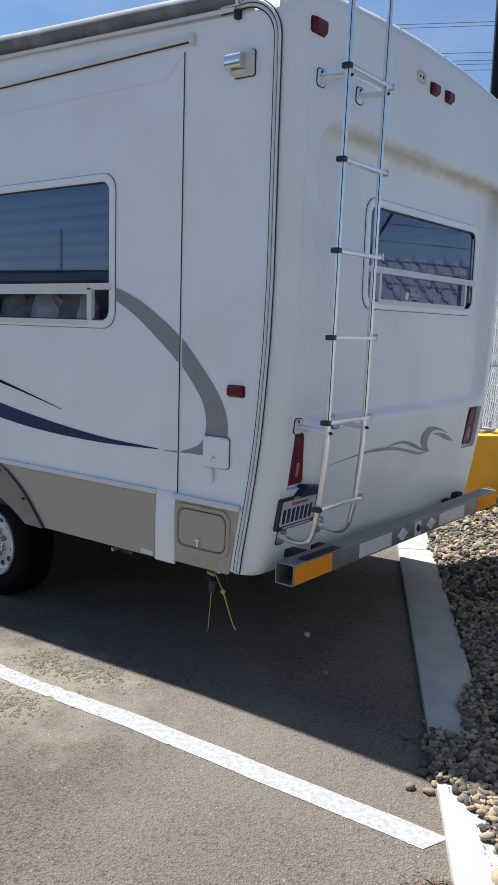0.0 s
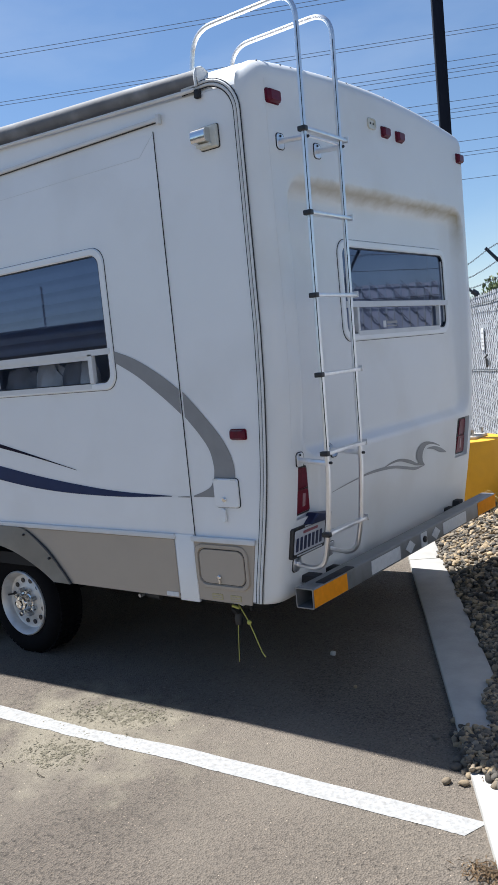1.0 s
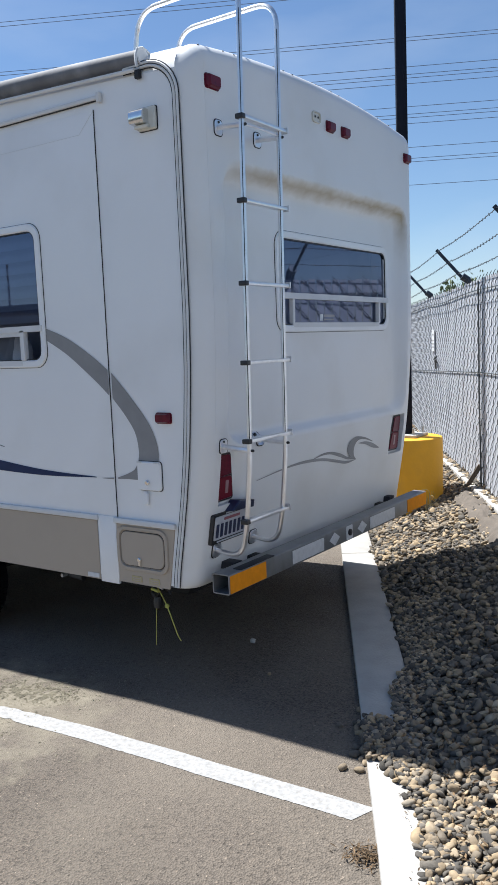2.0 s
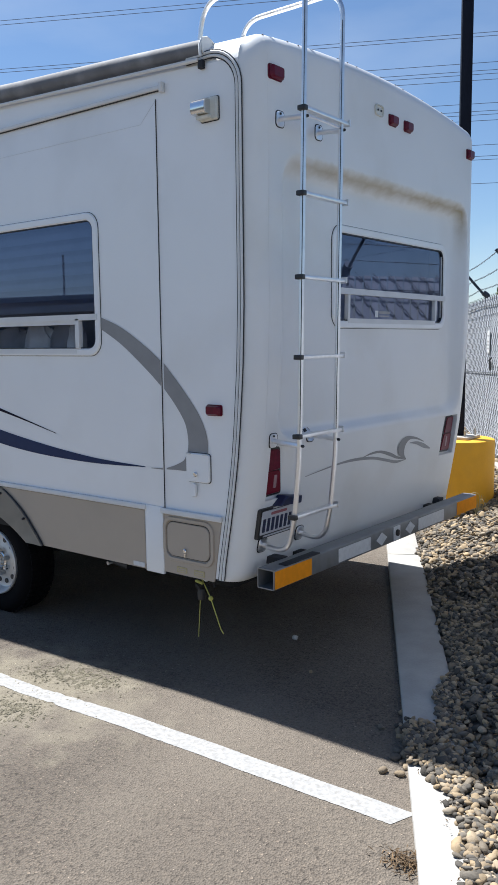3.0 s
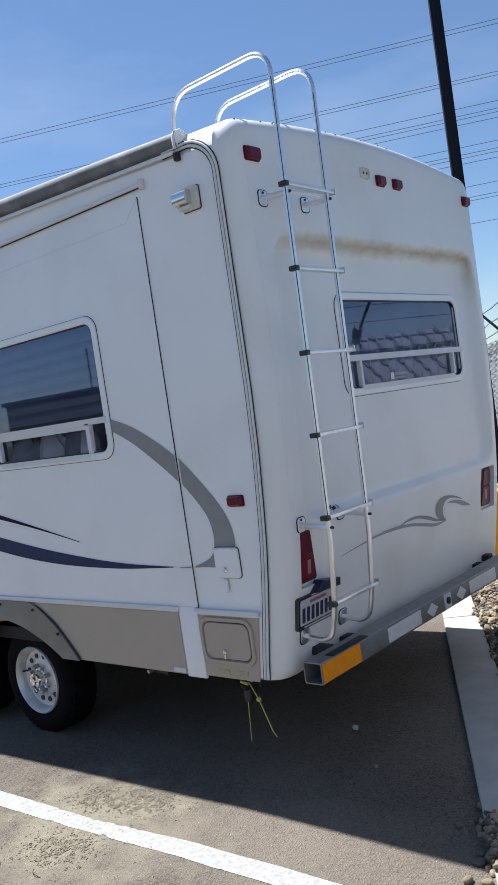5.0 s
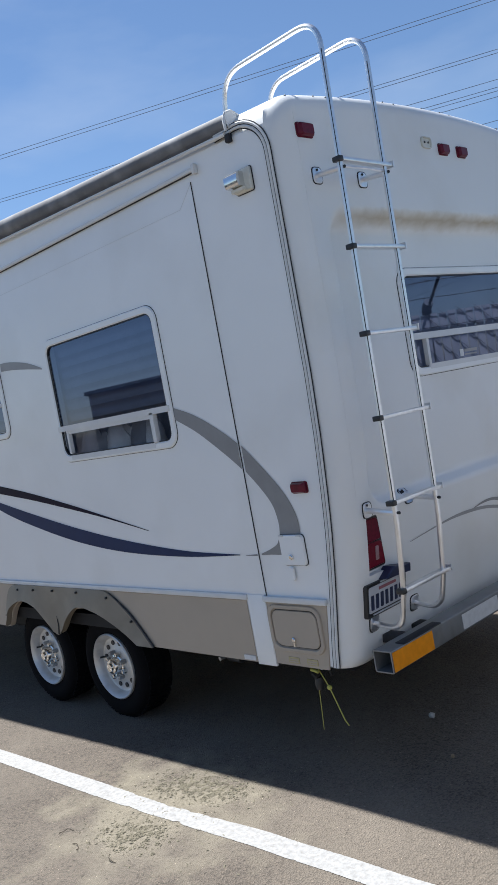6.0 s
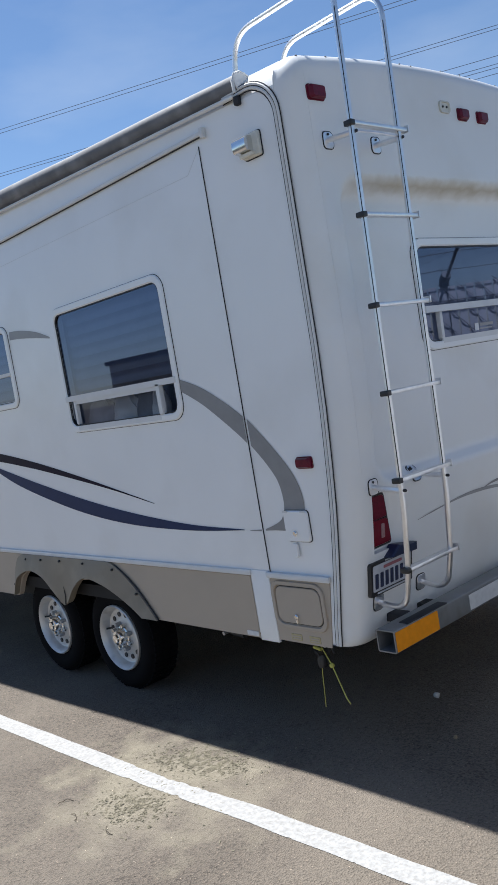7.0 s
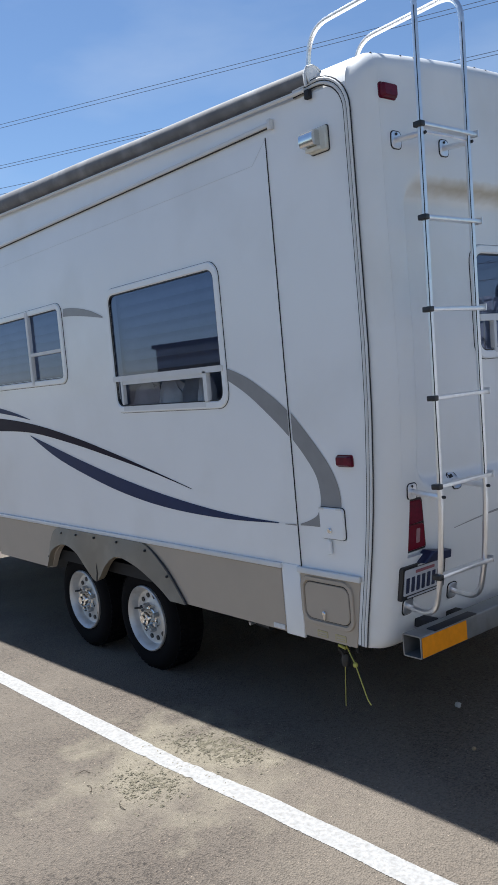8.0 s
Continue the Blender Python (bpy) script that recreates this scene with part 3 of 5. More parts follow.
# slide-out room face, proud of the wall with a mitred top flange
bm = bmesh.new()
S0, S1, SZ0, SZ1, SF = -5.2, -0.632, 0.862, 2.908, 2.807
def slide_face():
    xs = sorted([S0, -4.25, -2.90, -2.185, -1.115, -0.735, S1])
    zs = sorted([SZ0, 1.695, 1.92, 2.38, 2.385, SF])
    g = {(x, z): bm.verts.new((x, -0.007, z)) for x in xs for z in zs}
    for x0, x1 in zip(xs, xs[1:]):
        for z0, z1 in zip(zs, zs[1:]):
            if any(o[0] <= x0 < o[1] and o[2] <= z0 < o[3] for o in (OPEN1, OPEN2)):
                continue
            bm.faces.new((g[x0, z0], g[x1, z0], g[x1, z1], g[x0, z1]))
    # flange that slopes back to the wall
    tops = {x: bm.verts.new((x, -0.001, SZ1)) for x in (S0, S1)}
    run = [g[x, SF] for x in xs if x <= -0.735]
    bm.faces.new(run + [tops[S1], tops[S0]])
    bm.faces.new((g[-0.735, SF], g[S1, SF], tops[S1]))
    edge = [g[S1, z] for z in zs]
    back = [bm.verts.new((S1, 0.004, z)) for z in zs]
    for k in range(len(zs) - 1):
        bm.faces.new((edge[k], back[k], back[k + 1], edge[k + 1]))
    bm.faces.new((edge[-1], back[-1], tops[S1]))
    bot = [g[x, SZ0] for x in xs]
    bb = [bm.verts.new((x, 0.004, SZ0)) for x in xs]
    for k in range(len(xs) - 1):
        bm.faces.new((bot[k], bot[k + 1], bb[k + 1], bb[k]))
slide_face()
part("slide_out_face", bm, WHITE, trailer, "flat white slide-out room face, closed", 20)
part("fold_seam", tube(bmesh.new(), [(S0, -0.0072, SF), (-0.735, -0.0072, SF), (S1, -0.0015, SZ1)], 0.0013, 4), TRIM, trailer)
# dark strip stands in for the shade along the slide-out's edge
part("slide_gap", new_box(-0.6318, -0.6300, -0.0055, 0.02, 0.50, 2.912), GAP, trailer, "thin dark strip painting the shade down the slide-out edge")
part("rail_lip", new_box(S0, -0.580, -0.014, 0.0, 2.9455, 2.9475), GAP, trailer)
part("rain_rail", new_box(S0, -0.578, -0.022, 0.0, 2.948, 2.970, bevel=0.006), TRIM, trailer, "thin metal drip rail")
part("rail_end", new_box(-0.588, -0.566, -0.028, 0.0, 2.932, 2.982, bevel=0.006), TRIM, trailer)

# skirt with wheel arches
HUBS = ((-2.275, 0.285), (-3.125, 0.278))
def skirt_panel():
    """Lower side panel: two round arches are cut from its foot."""
    bm = bmesh.new()
    def low(x):
        z = 0.505
        for cx, r, top in ((-2.27, 0.49, 0.70), (-3.10, 0.30, 0.710)):
            t = (x - cx) / r
            if abs(t) < 1:
                z = max(z, 0.505 + (top - 0.505) * (1 - abs(t) ** 2.6))
        return z
    xs = [-4.37 + (4.37 - 0.775) * k / 150 for k in range(151)]
    prev = None
    for x in xs:
        b = low(x)
        col = [bm.verts.new(p) for p in ((x, 0.03, b), (x, -0.008, b), (x, -0.010, 0.828), (x, 0.0, 0.832))]
        if prev:
            for k in range(3):
                bm.faces.new((prev[k], col[k], col[k + 1], prev[k + 1]))
        prev = col
    return bm


skirt = part("skirt", skirt_panel(), BEIGE, trailer, "beige lower skirt panel with wheel arches", 30)
part("skirt", new_box(-LEN, -4.385, -0.006, 0.02, 0.53, 0.832, bevel=0.004), BEIGE, trailer)
part("skirt_molding", new_box(-LEN, -0.762, -0.022, 0.0, 0.832, 0.862, bevel=0.007), TRIM, trailer, "white ribbed moulding above the skirt")
part("corner_post", new_box(-0.772, -0.640, -0.012, 0.02, 0.495, 0.862, bevel=0.006), WHITE, trailer)


def fender():
    """Flared lip over both wheels."""
    bm = bmesh.new()
    out = [(-3.43, 0.515), (-3.41, 0.60), (-3.34, 0.74), (-3.24, 0.825), (-3.0, 0.838), (-2.6, 0.838), (-2.2, 0.838), (-2.02, 0.822), (-1.83, 0.70), (-1.71, 0.58), (-1.645, 0.507)]
    inn = [(-3.40, 0.515), (-3.37, 0.56), (-3.30, 0.655), (-3.11, 0.722), (-2.93, 0.69), (-2.80, 0.60), (-2.71, 0.535), (-2.655, 0.512), (-2.60, 0.545), (-2.50, 0.645), (-2.35, 0.718), (-2.15, 0.69), (-1.995, 0.637), (-1.86, 0.575), (-1.76, 0.515)]
    a, b = resample(spline(out), 90), resample(spline(inn), 90)
    rows = []
    for (p, q), (r, s) in zip(a, b):
        rows.append([bm.verts.new(v) for v in ((p, -0.006, q), (p, -0.026, q - 0.004), ((p + r) / 2, -0.040, (q + s) / 2), (r, -0.052, s), (r, 0.0, s + 0.006))])
    for p, q in zip(rows, rows[1:]):
        for k in range(4):
            bm.faces.new((p[k], q[k], q[k + 1], p[k + 1]))
    return bm


FENDER = material("faded beige fender plastic", (0.225, 0.192, 0.145), 0.5, vary=0.12, scale=5, dirt=(0.36, 0.315, 0.24), dirt_amount=0.45, dirt_scale=6)
fend = part("fender", fender(), FENDER, trailer, "scuffed beige double fender with a split in the middle", 40)
for x, z in ((-3.38, 0.60), (-3.14, 0.80), (-2.92, 0.805), (-2.66, 0.81), (-2.36, 0.81), (-2.72, 0.60), (-2.02, 0.79), (-1.80, 0.655), (-2.62, 0.63)):
    bm = bmesh.new()
    lathe(bm, [(0.008, 0.012), (0.008, -0.004), (0.005, -0.007), (0.001, -0.007)], (x, -0.036, z), n=10)
    part("screw", bm, BLACK, fend)
part("crack", tube(bmesh.new(), [(-2.640, -0.052, 0.52), (-2.632, -0.050, 0.57), (-2.640, -0.047, 0.64)], [0.007, 0.005, 0.001], 5), BLACK, fend)
part("edge_gap", tube(bmesh.new(), [(x, -0.017, z) for x, z in spline([(-2.06, 0.822), (-1.98, 0.800), (-1.825, 0.700), (-1.705, 0.580), (-1.640, 0.507)])], 0.0045, 5), GAP, fend, "dark open joint behind the fender edge")
part("wheel_well", new_box(-3.75, -1.75, 0.04, 0.5, 0.70, 0.78), DARK, trailer)


# wheels
def wheel(cx, cz):
    cy = 0.085
    bm, _ = lathe(bmesh.new(), [(0.215, 0.21), (0.27, 0.235), (0.325, 0.225), (0.347, 0.19), (0.349, 0.115), (0.347, 0.045), (0.335, 0.018), (0.31, -0.002), (0.27, -0.008), (0.235, 0.002), (0.213, 0.012)], (cx, cy, cz), n=56)
    for k in range(56):                                  # shoulder blocks
        w = 2 * math.pi * k / 56
        m = Matrix.Translation((cx, cy, cz)) @ Matrix.Rotation(w, 4, "Y")
        for y0, y1 in ((0.025, 0.075), (0.09, 0.14), (0.155, 0.20)):
            b2 = new_box(-0.013, 0.013, y0, y1, 0.343, 0.3535)
            b2.transform(m)
            tmp = bpy.data.meshes.new("block")
            b2.to_mesh(tmp)
            bm.from_mesh(tmp)
            bpy.data.meshes.remove(tmp)
            b2.free()
    tyre = part("wheel", bm, RUBBER, trailer, "black trailer tyre on a silver steel rim")
    bm, _ = lathe(bmesh.new(), [(0.217, 0.020), (0.218, -0.004), (0.211, -0.010), (0.203, 0.0), (0.194, 0.010), (0.188, 0.032), (0.182, 0.050), (0.174, 0.054), (0.164, 0.0540), (0.122, 0.0530), (0.106, 0.044), (0.085, 0.044), (0.001, 0.044)], (cx, cy, cz), n=56)
    rim = part("rim", bm, RIM, tyre, "silver modular steel rim, its round holes drawn as black discs")
    for k in range(12):                                  # round vent holes: black discs paint the darkness inside them
        w = radians(15 + 30 * k)
        bm, r = lathe(bmesh.new(), [(0.0165, 0.006), (0.0165, -0.0030), (0.0150, -0.0040), (0.0005, -0.0035)], (cx + 0.143 * math.cos(w), cy + 0.0505, cz + 0.143 * math.sin(w)), n=12)
        part("vent_hole", bm, BLACK, tyre)
    bm, _ = lathe(bmesh.new(), [(0.066, 0.046), (0.066, 0.030), (0.058, 0.026), (0.052, -0.006), (0.046, -0.018), (0.030, -0.022), (0.026, -0.034), (0.001, -0.036)], (cx, cy, cz), n=24)
    part("hub_cap", bm, CHROME, tyre, "chrome hub cap")
    for k in range(8):
        w = radians(45 * k + 20)
        bm, _ = lathe(bmesh.new(), [(0.0155, 0.05), (0.0155, 0.014), (0.012, 0.004), (0.001, 0.001)], (cx + 0.083 * math.cos(w), cy, cz + 0.083 * math.sin(w)), n=6)
        part("lug_nut", bm, CHROME if k % 2 else STEEL, tyre)
    bm = tube(bmesh.new(), [(cx - 0.160, cy + 0.058, cz + 0.03), (cx - 0.172, cy + 0.018, cz + 0.034)], 0.006, 6)
    part("valve_stem", bm, BLACK, tyre)
    part("axle", tube(bmesh.new(), [(cx, cy + 0.2, cz), (cx, W - 0.3, cz)], 0.04, 10), DARK, trailer)
    bm, _ = lathe(bmesh.new(), [(0.215, 0.235), (0.345, 0.225), (0.349, 0.1), (0.335, 0.02), (0.215, 0.0)], (cx, W - 0.33, cz), n=40)
    part("wheel", bm, RUBBER, trailer)


for cx, cz in HUBS:
    wheel(cx, cz)


# ---- windows ----
def window(name, outer, r, put, bars, panes, label):
    """outer: a0, a1, b0, b1. bars: strips of a0, a1, b0, b1, depth. panes: glass outlines."""
    a0, a1, b0, b1 = outer
    f = 0.040
    win = part(name, frame_ring(bmesh.new(), rrect(a0, a1, b0, b1, r), rrect(a0 + f, a1 - f, b0 + f, b1 - f, r - 0.03), put, -0.004, 0.013), WHITE, trailer, label, 40)
    part("seal", frame_ring(bmesh.new(), rrect(a0 - 0.0028, a1 + 0.0028, b0 - 0.0028, b1 + 0.0028, r + 0.0028), rrect(a0 + 0.01, a1 - 0.01, b0 + 0.01, b1 - 0.01, r - 0.01), put, -0.004, 0.003, 0.001), GAP, win)
    part("seal", frame_ring(bmesh.new(), rrect(a0 + f - 0.004, a1 - f + 0.004, b0 + f - 0.004, b1 - f + 0.004, r - 0.03), rrect(a0 + f + 0.006, a1 - f - 0.006, b0 + f + 0.006, b1 - f - 0.006, r - 0.035), put, -0.01, 0.006, 0.002), BLACK, win)
    for c0, c1, e0, e1, d in bars:
        bm = slab(bmesh.new(), rrect(c0, c1, e0, e1, 0.004, 2), put, -0.012, d, 0.004)
        part("window_bar", bm, TRIM, win)
    for c0, c1, e0, e1, d in panes:
        bm = bmesh.new()
        pts = rrect(c0, c1, e0, e1, 0.045, 5)
        bm.faces.new([bm.verts.new(put(a, b, d)) for a, b in pts])
        g = part("pane", bm, CLEARGLASS if d < -0.0095 else GLASS, win, "dark tinted window glass")
        g.visible_shadow = False
    return win


w1 = window("window", (-2.232, -1.072, 1.650, 2.420), 0.085, slide_side,
            [(-2.212, -1.088, 1.845, 1.878, 0.018), (-2.128, -2.106, 1.70, 1.85, 0.014), (-1.268, -1.236, 1.69, 1.858, 0.018), (-2.12, -1.26, 1.662, 1.69, 0.014), (-2.12, -1.26, 1.823, 1.847, 0.012)],
            [(-2.20, -1.10, 1.875, 2.39, -0.004), (-2.20, -1.10, 1.685, 1.85, -0.010)], "white-framed tinted side window with a sliding lower pane")
w2 = window("window", (-4.30, -2.832, 1.872, 2.428), 0.075, slide_side,
            [(-3.375, -3.340, 1.885, 2.42, 0.02), (-3.35, -2.87, 2.092, 2.115, 0.016)],
            [(-4.25, -3.36, 1.915, 2.39, -0.005), (-3.36, -2.865, 1.905, 2.10, -0.008), (-3.36, -2.865, 2.11, 2.39, -0.005)], "white-framed tinted side window with three panes")
w3 = window("window", (0.739, 2.142, 1.788, 2.341), 0.085, rear,
            [(0.775, 2.12, 1.973, 2.006, 0.020), (0.888, 0.910, 1.84, 1.979, 0.016), (1.973, 1.996, 1.84, 1.979, 0.016), (0.894, 1.99, 1.815, 1.842, 0.014)],
            [(0.779, 2.104, 2.001, 2.302, -0.006), (0.779, 2.104, 1.828, 1.981, -0.008)], "white-framed tinted rear window behind the ladder")
# sticker inside the rear glass
stick = part("sticker", slab(bmesh.new(), rrect(1.225, 1.262, 1.853, 1.892, 0.003, 2), rear, -0.0075, -0.0065), TRIM, w3, "small white window sticker")
for z0, z1, y1 in ((1.874, 1.890, 1.405), (1.857, 1.865, 1.395)):
    part("sticker", slab(bmesh.new(), rrect(1.272, y1, z0, z1, 0.002, 2), rear, -0.0075, -0.0065), LIGHTDECAL, w3)
# blinds and things inside
def blind(a0, a1, b0, b1, put, parent):
    bm = bmesh.new()
    n = int((b1 - b0) / 0.06)
    h = (b1 - b0) / n
    for k in range(n):
        z = b0 + h * k
        rows = [[bm.verts.new(put(a, z + h * t * 1.04, -0.085 + 0.022 * math.sin(math.pi * (0.15 + 0.7 * t)) + 0.004 * t)) for a in (a0, a1)] for t in (0, 0.2, 0.4, 0.6, 0.8, 1)]
        for p, q in zip(rows, rows[1:]):
            bm.faces.new((p[0], p[1], q[1], q[0]))
    part("blind", bm, BLIND, parent, "closed blue grey horizontal blind")


blind(-2.18, -1.12, 1.90, 2.37, slide_side, w1)
blind(-4.2, -2.93, 1.94, 2.37, slide_side, w2)

# bundled cloth on the seat behind the lower pane
rg = random.Random(5)
for cx, w, h, tone in ((-1.98, 0.16, 0.17, CLOTH), (-1.72, 0.13, 0.20, PALECLOTH), (-1.50, 0.10, 0.19, CLOTH), (-1.38, 0.07, 0.17, PALECLOTH)):
    bm = bmesh.new()
    bmesh.ops.create_icosphere(bm, subdivisions=3, radius=1.0)
    for v in bm.verts:
        k = 1 + 0.35 * noise.noise(v.co * 1.7 + Vector((cx * 9, 0, 0))) + 0.12 * noise.noise(v.co * 4.5)
        v.co = Vector((cx + v.co.x * w * k, 0.085 + v.co.y * 0.05 + 0.012 * noise.noise(v.co * 5.0), 1.70 + v.co.z * h * k * 0.8))
    part("cloth_bundle", bm, tone, w1, "crumpled pale cloth inside the window")

# ---- stripes ----
part("stripe", ribbon(bmesh.new(), [(-1.083, 1.862), (-0.95, 1.815), (-0.851, 1.767), (-0.73, 1.695), (-0.634, 1.628)], [(-1.083, 1.80), (-0.95, 1.73), (-0.856, 1.669), (-0.716, 1.565), (-0.634, 1.497)], lambda a, b: slide_side(a, b, 0.0025), 30), GREYDECAL, trailer, "grey vinyl swoosh")
part("stripe", ribbon(bmesh.new(), [(-0.617, 1.614), (-0.5, 1.496), (-0.391, 1.37), (-0.339, 1.273), (-0.327, 1.188), (-0.35, 1.12), (-0.43, 1.07), (-0.55, 1.065), (-0.612, 1.062)],
                      [(-0.617, 1.482), (-0.536, 1.394), (-0.477, 1.309), (-0.458, 1.224), (-0.464, 1.165), (-0.478, 1.138), (-0.497, 1.115), (-0.55, 1.09), (-0.612, 1.07)], lambda a, b: side(a, b, 0.0025)), GREYDECAL, trailer, "grey vinyl swoosh")
part("stripe", ribbon(bmesh.new(), [(-0.634, 1.069), (-0.717, 1.063)], [(-0.634, 1.060), (-0.717, 1.060)], lambda a, b: slide_side(a, b, 0.0025), 6), GREYDECAL, trailer)
part("stripe", ribbon(bmesh.new(), [(-2.80, 2.378), (-2.65, 2.365), (-2.45, 2.325), (-2.285, 2.268)], [(-2.81, 2.325), (-2.65, 2.312), (-2.45, 2.285), (-2.285, 2.258)], lambda a, b: slide_side(a, b, 0.0025), 30), LIGHTDECAL, trailer, "light grey vinyl swoosh")
part("stripe", ribbon(bmesh.new(), [(-5.15, 1.66), (-4.6, 1.668), (-4.093, 1.652), (-3.473, 1.597), (-2.863, 1.502), (-2.343, 1.398), (-1.893, 1.297), (-1.485, 1.201)],
                      [(-5.15, 1.53), (-4.6, 1.548), (-4.116, 1.549), (-3.485, 1.530), (-2.87, 1.452), (-2.347, 1.366), (-1.894, 1.284), (-1.485, 1.198)], lambda a, b: slide_side(a, b, 0.0025), 80), MAROONDECAL, trailer, "long dark maroon vinyl stripe")
part("stripe", ribbon(bmesh.new(), [(-3.535, 1.512), (-3.141, 1.42), (-2.737, 1.33), (-2.235, 1.228), (-1.736, 1.146), (-1.202, 1.085), (-0.760, 1.066)],
                      [(-3.535, 1.508), (-3.156, 1.358), (-2.755, 1.247), (-2.252, 1.139), (-1.748, 1.074), (-1.207, 1.051), (-0.760, 1.062)], lambda a, b: slide_side(a, b, 0.0025), 80), BLUEDECAL, trailer, "slate blue vinyl stripe")
part("stripe", ribbon(bmesh.new(), [(-4.9, 1.80), (-4.4, 1.775), (-4.07, 1.736), (-3.78, 1.69), (-3.51, 1.634)], [(-4.9, 1.76), (-4.4, 1.735), (-4.07, 1.695), (-3.78, 1.665), (-3.51, 1.63)], lambda a, b: slide_side(a, b, 0.0025), 40), BLUEDECAL, trailer)
# rear emblem: a long thin line that rises into a curl
deco = lambda a, b: rear(a, b, 0.003)
part("stripe", ribbon(bmesh.new(), [(0.46, 1.012), (0.75, 1.042), (0.95, 1.05), (1.16, 1.035), (1.33, 1.003), (1.47, 0.975), (1.60, 0.968)], [(0.46, 1.009), (0.75, 1.032), (0.95, 1.033), (1.16, 1.018), (1.33, 0.985), (1.47, 0.957), (1.60, 0.965)], deco), LIGHTDECAL, trailer, "grey emblem stripe on the rear cap")
part("stripe", ribbon(bmesh.new(), [(1.03, 1.042), (1.14, 1.062), (1.25, 1.062), (1.38, 1.035), (1.48, 1.0), (1.60, 0.972)], [(1.03, 1.040), (1.14, 1.050), (1.25, 1.046), (1.38, 1.012), (1.48, 0.984), (1.60, 0.968)], deco), GREYDECAL, trailer)
part("stripe", ribbon(bmesh.new(), [(1.60, 0.968), (1.52, 0.992), (1.47, 1.04), (1.49, 1.09), (1.57, 1.118), (1.70, 1.10), (1.82, 1.062)], [(1.60, 0.972), (1.57, 0.998), (1.56, 1.035), (1.575, 1.07), (1.62, 1.092), (1.71, 1.085), (1.82, 1.056)], deco), GREYDECAL, trailer)
part("stripe", ribbon(bmesh.new(), [(1.62, 1.072), (1.72, 1.07), (1.83, 1.045), (1.93, 1.005)], [(1.62, 1.068), (1.72, 1.05), (1.83, 1.015), (1.93, 0.998)], deco, 30), LIGHTDECAL, trailer)

# ---- corner trim and awning ----
def edge_path(dx):
    pts = [(trim_x(z) + dx, -0.004, z) for z in np.linspace(0.53, 2.80, 26)]
    cx, cz, rr = trim_x(2.8) - 0.17, 2.885, 0.17
    for a in np.linspace(0, 90, 10):
        pts.append((cx + (rr + dx) * math.cos(radians(a)), -0.004, cz + (rr + dx) * 0.95 * math.sin(radians(a))))
    pts.append((-0.42, -0.004, cz + (rr + dx) * 0.95 - 0.004))
    return pts


for dx, r, m in ((-0.006, 0.0075, TRIM), (0.012, 0.0075, TRIM)):
    part("edge_trim", tube(bmesh.new(), edge_path(dx), r, 6), m, trailer, "white vinyl corner bead")
for dx in (-0.0165, 0.003, 0.0215):
    part("edge_seal", tube(bmesh.new(), edge_path(dx), 0.0027, 5), GAP, trailer)


def roller_z(x):
    return 3.095 + 0.050 * (-x - 0.42)


bm = bmesh.new()
tube(bm, [(x, 0.014 + 0.003 * math.sin(x * 3), roller_z(x) + 0.004 * noise.noise((x * 1.5, 0, 0))) for x in np.linspace(-LEN, -0.31, 60)], [0.041 + 0.008 * min(3.4, -x - 0.4) for x in np.linspace(-LEN, -0.31, 60)], 14)
awning = part("awning", bm, AWNING, trailer, "rolled grey awning under the roof edge")
part("awning_cover", tube(bmesh.new(), [(x, 0.036, roller_z(x) + 0.012 + 0.006 * min(3.4, -x - 0.4)) for x in np.linspace(-LEN, -0.31, 40)], 0.037, 14), CAP, trailer, "white weathered awning cover")
bm = tube(bmesh.new(), [(-0.322, 0.018, roller_z(-0.31)), (-0.306, 0.018, roller_z(-0.31))], 0.0435, 16)
part("end_cap", bm, CAP, awning, "white awning end cap")
part("strap", tube(bmesh.new(), [(-0.311, -0.030, roller_z(-0.31) - 0.05), (-0.311, -0.034, roller_z(-0.31)), (-0.311, -0.016, roller_z(-0.31) + 0.034), (-0.311, 0.02, roller_z(-0.31) + 0.047), (-0.311, 0.07, roller_z(-0.31) + 0.030)], 0.007, 6), TRIM, awning, "white strap over the awning end")
part("awning_bead", tube(bmesh.new(), [(x, -0.022, roller_z(x) - 0.060 - 0.007 * min(3.4, -x - 0.4)) for x in (-LEN, -4, -2, -0.33)], 0.010, 8), TRIM, trailer)
part("awning_bracket", new_box(-0.335, -0.305, -0.026, 0.0, 2.99, 3.03, bevel=0.006), GAP, trailer, "small dark bracket under the awning end")

# ---- side fittings ----
bm = slab(bmesh.new(), rrect(-0.467, -0.312, 1.016, 1.164, 0.018), side, 0.0, 0.016, 0.006)
hatch = part("hatch", bm, WHITE, trailer, "small white locked service hatch")
part("seal", slab(bmesh.new(), rrect(-0.470, -0.309, 1.013, 1.167, 0.02), side, 0.0, 0.004), GAP, hatch)
bm, _ = lathe(bmesh.new(), [(0.013, 0.0), (0.013, -0.008), (0.009, -0.012), (0.001, -0.012)], (-0.398, -0.016, 1.058), n=14)
part("lock", bm, CHROME, hatch, "round chrome lock")
for x in (-0.447, -0.335):
    part("hinge", new_box(x - 0.014, x + 0.014, -0.021, -0.012, 1.156, 1.164), TRIM, hatch)
part("tag", slab(bmesh.new(), rrect(-0.432, -0.402, 0.940, 1.010, 0.013), side, 0.008, 0.02, 0.004), WHITE, hatch, "hanging white plastic outlet flap")
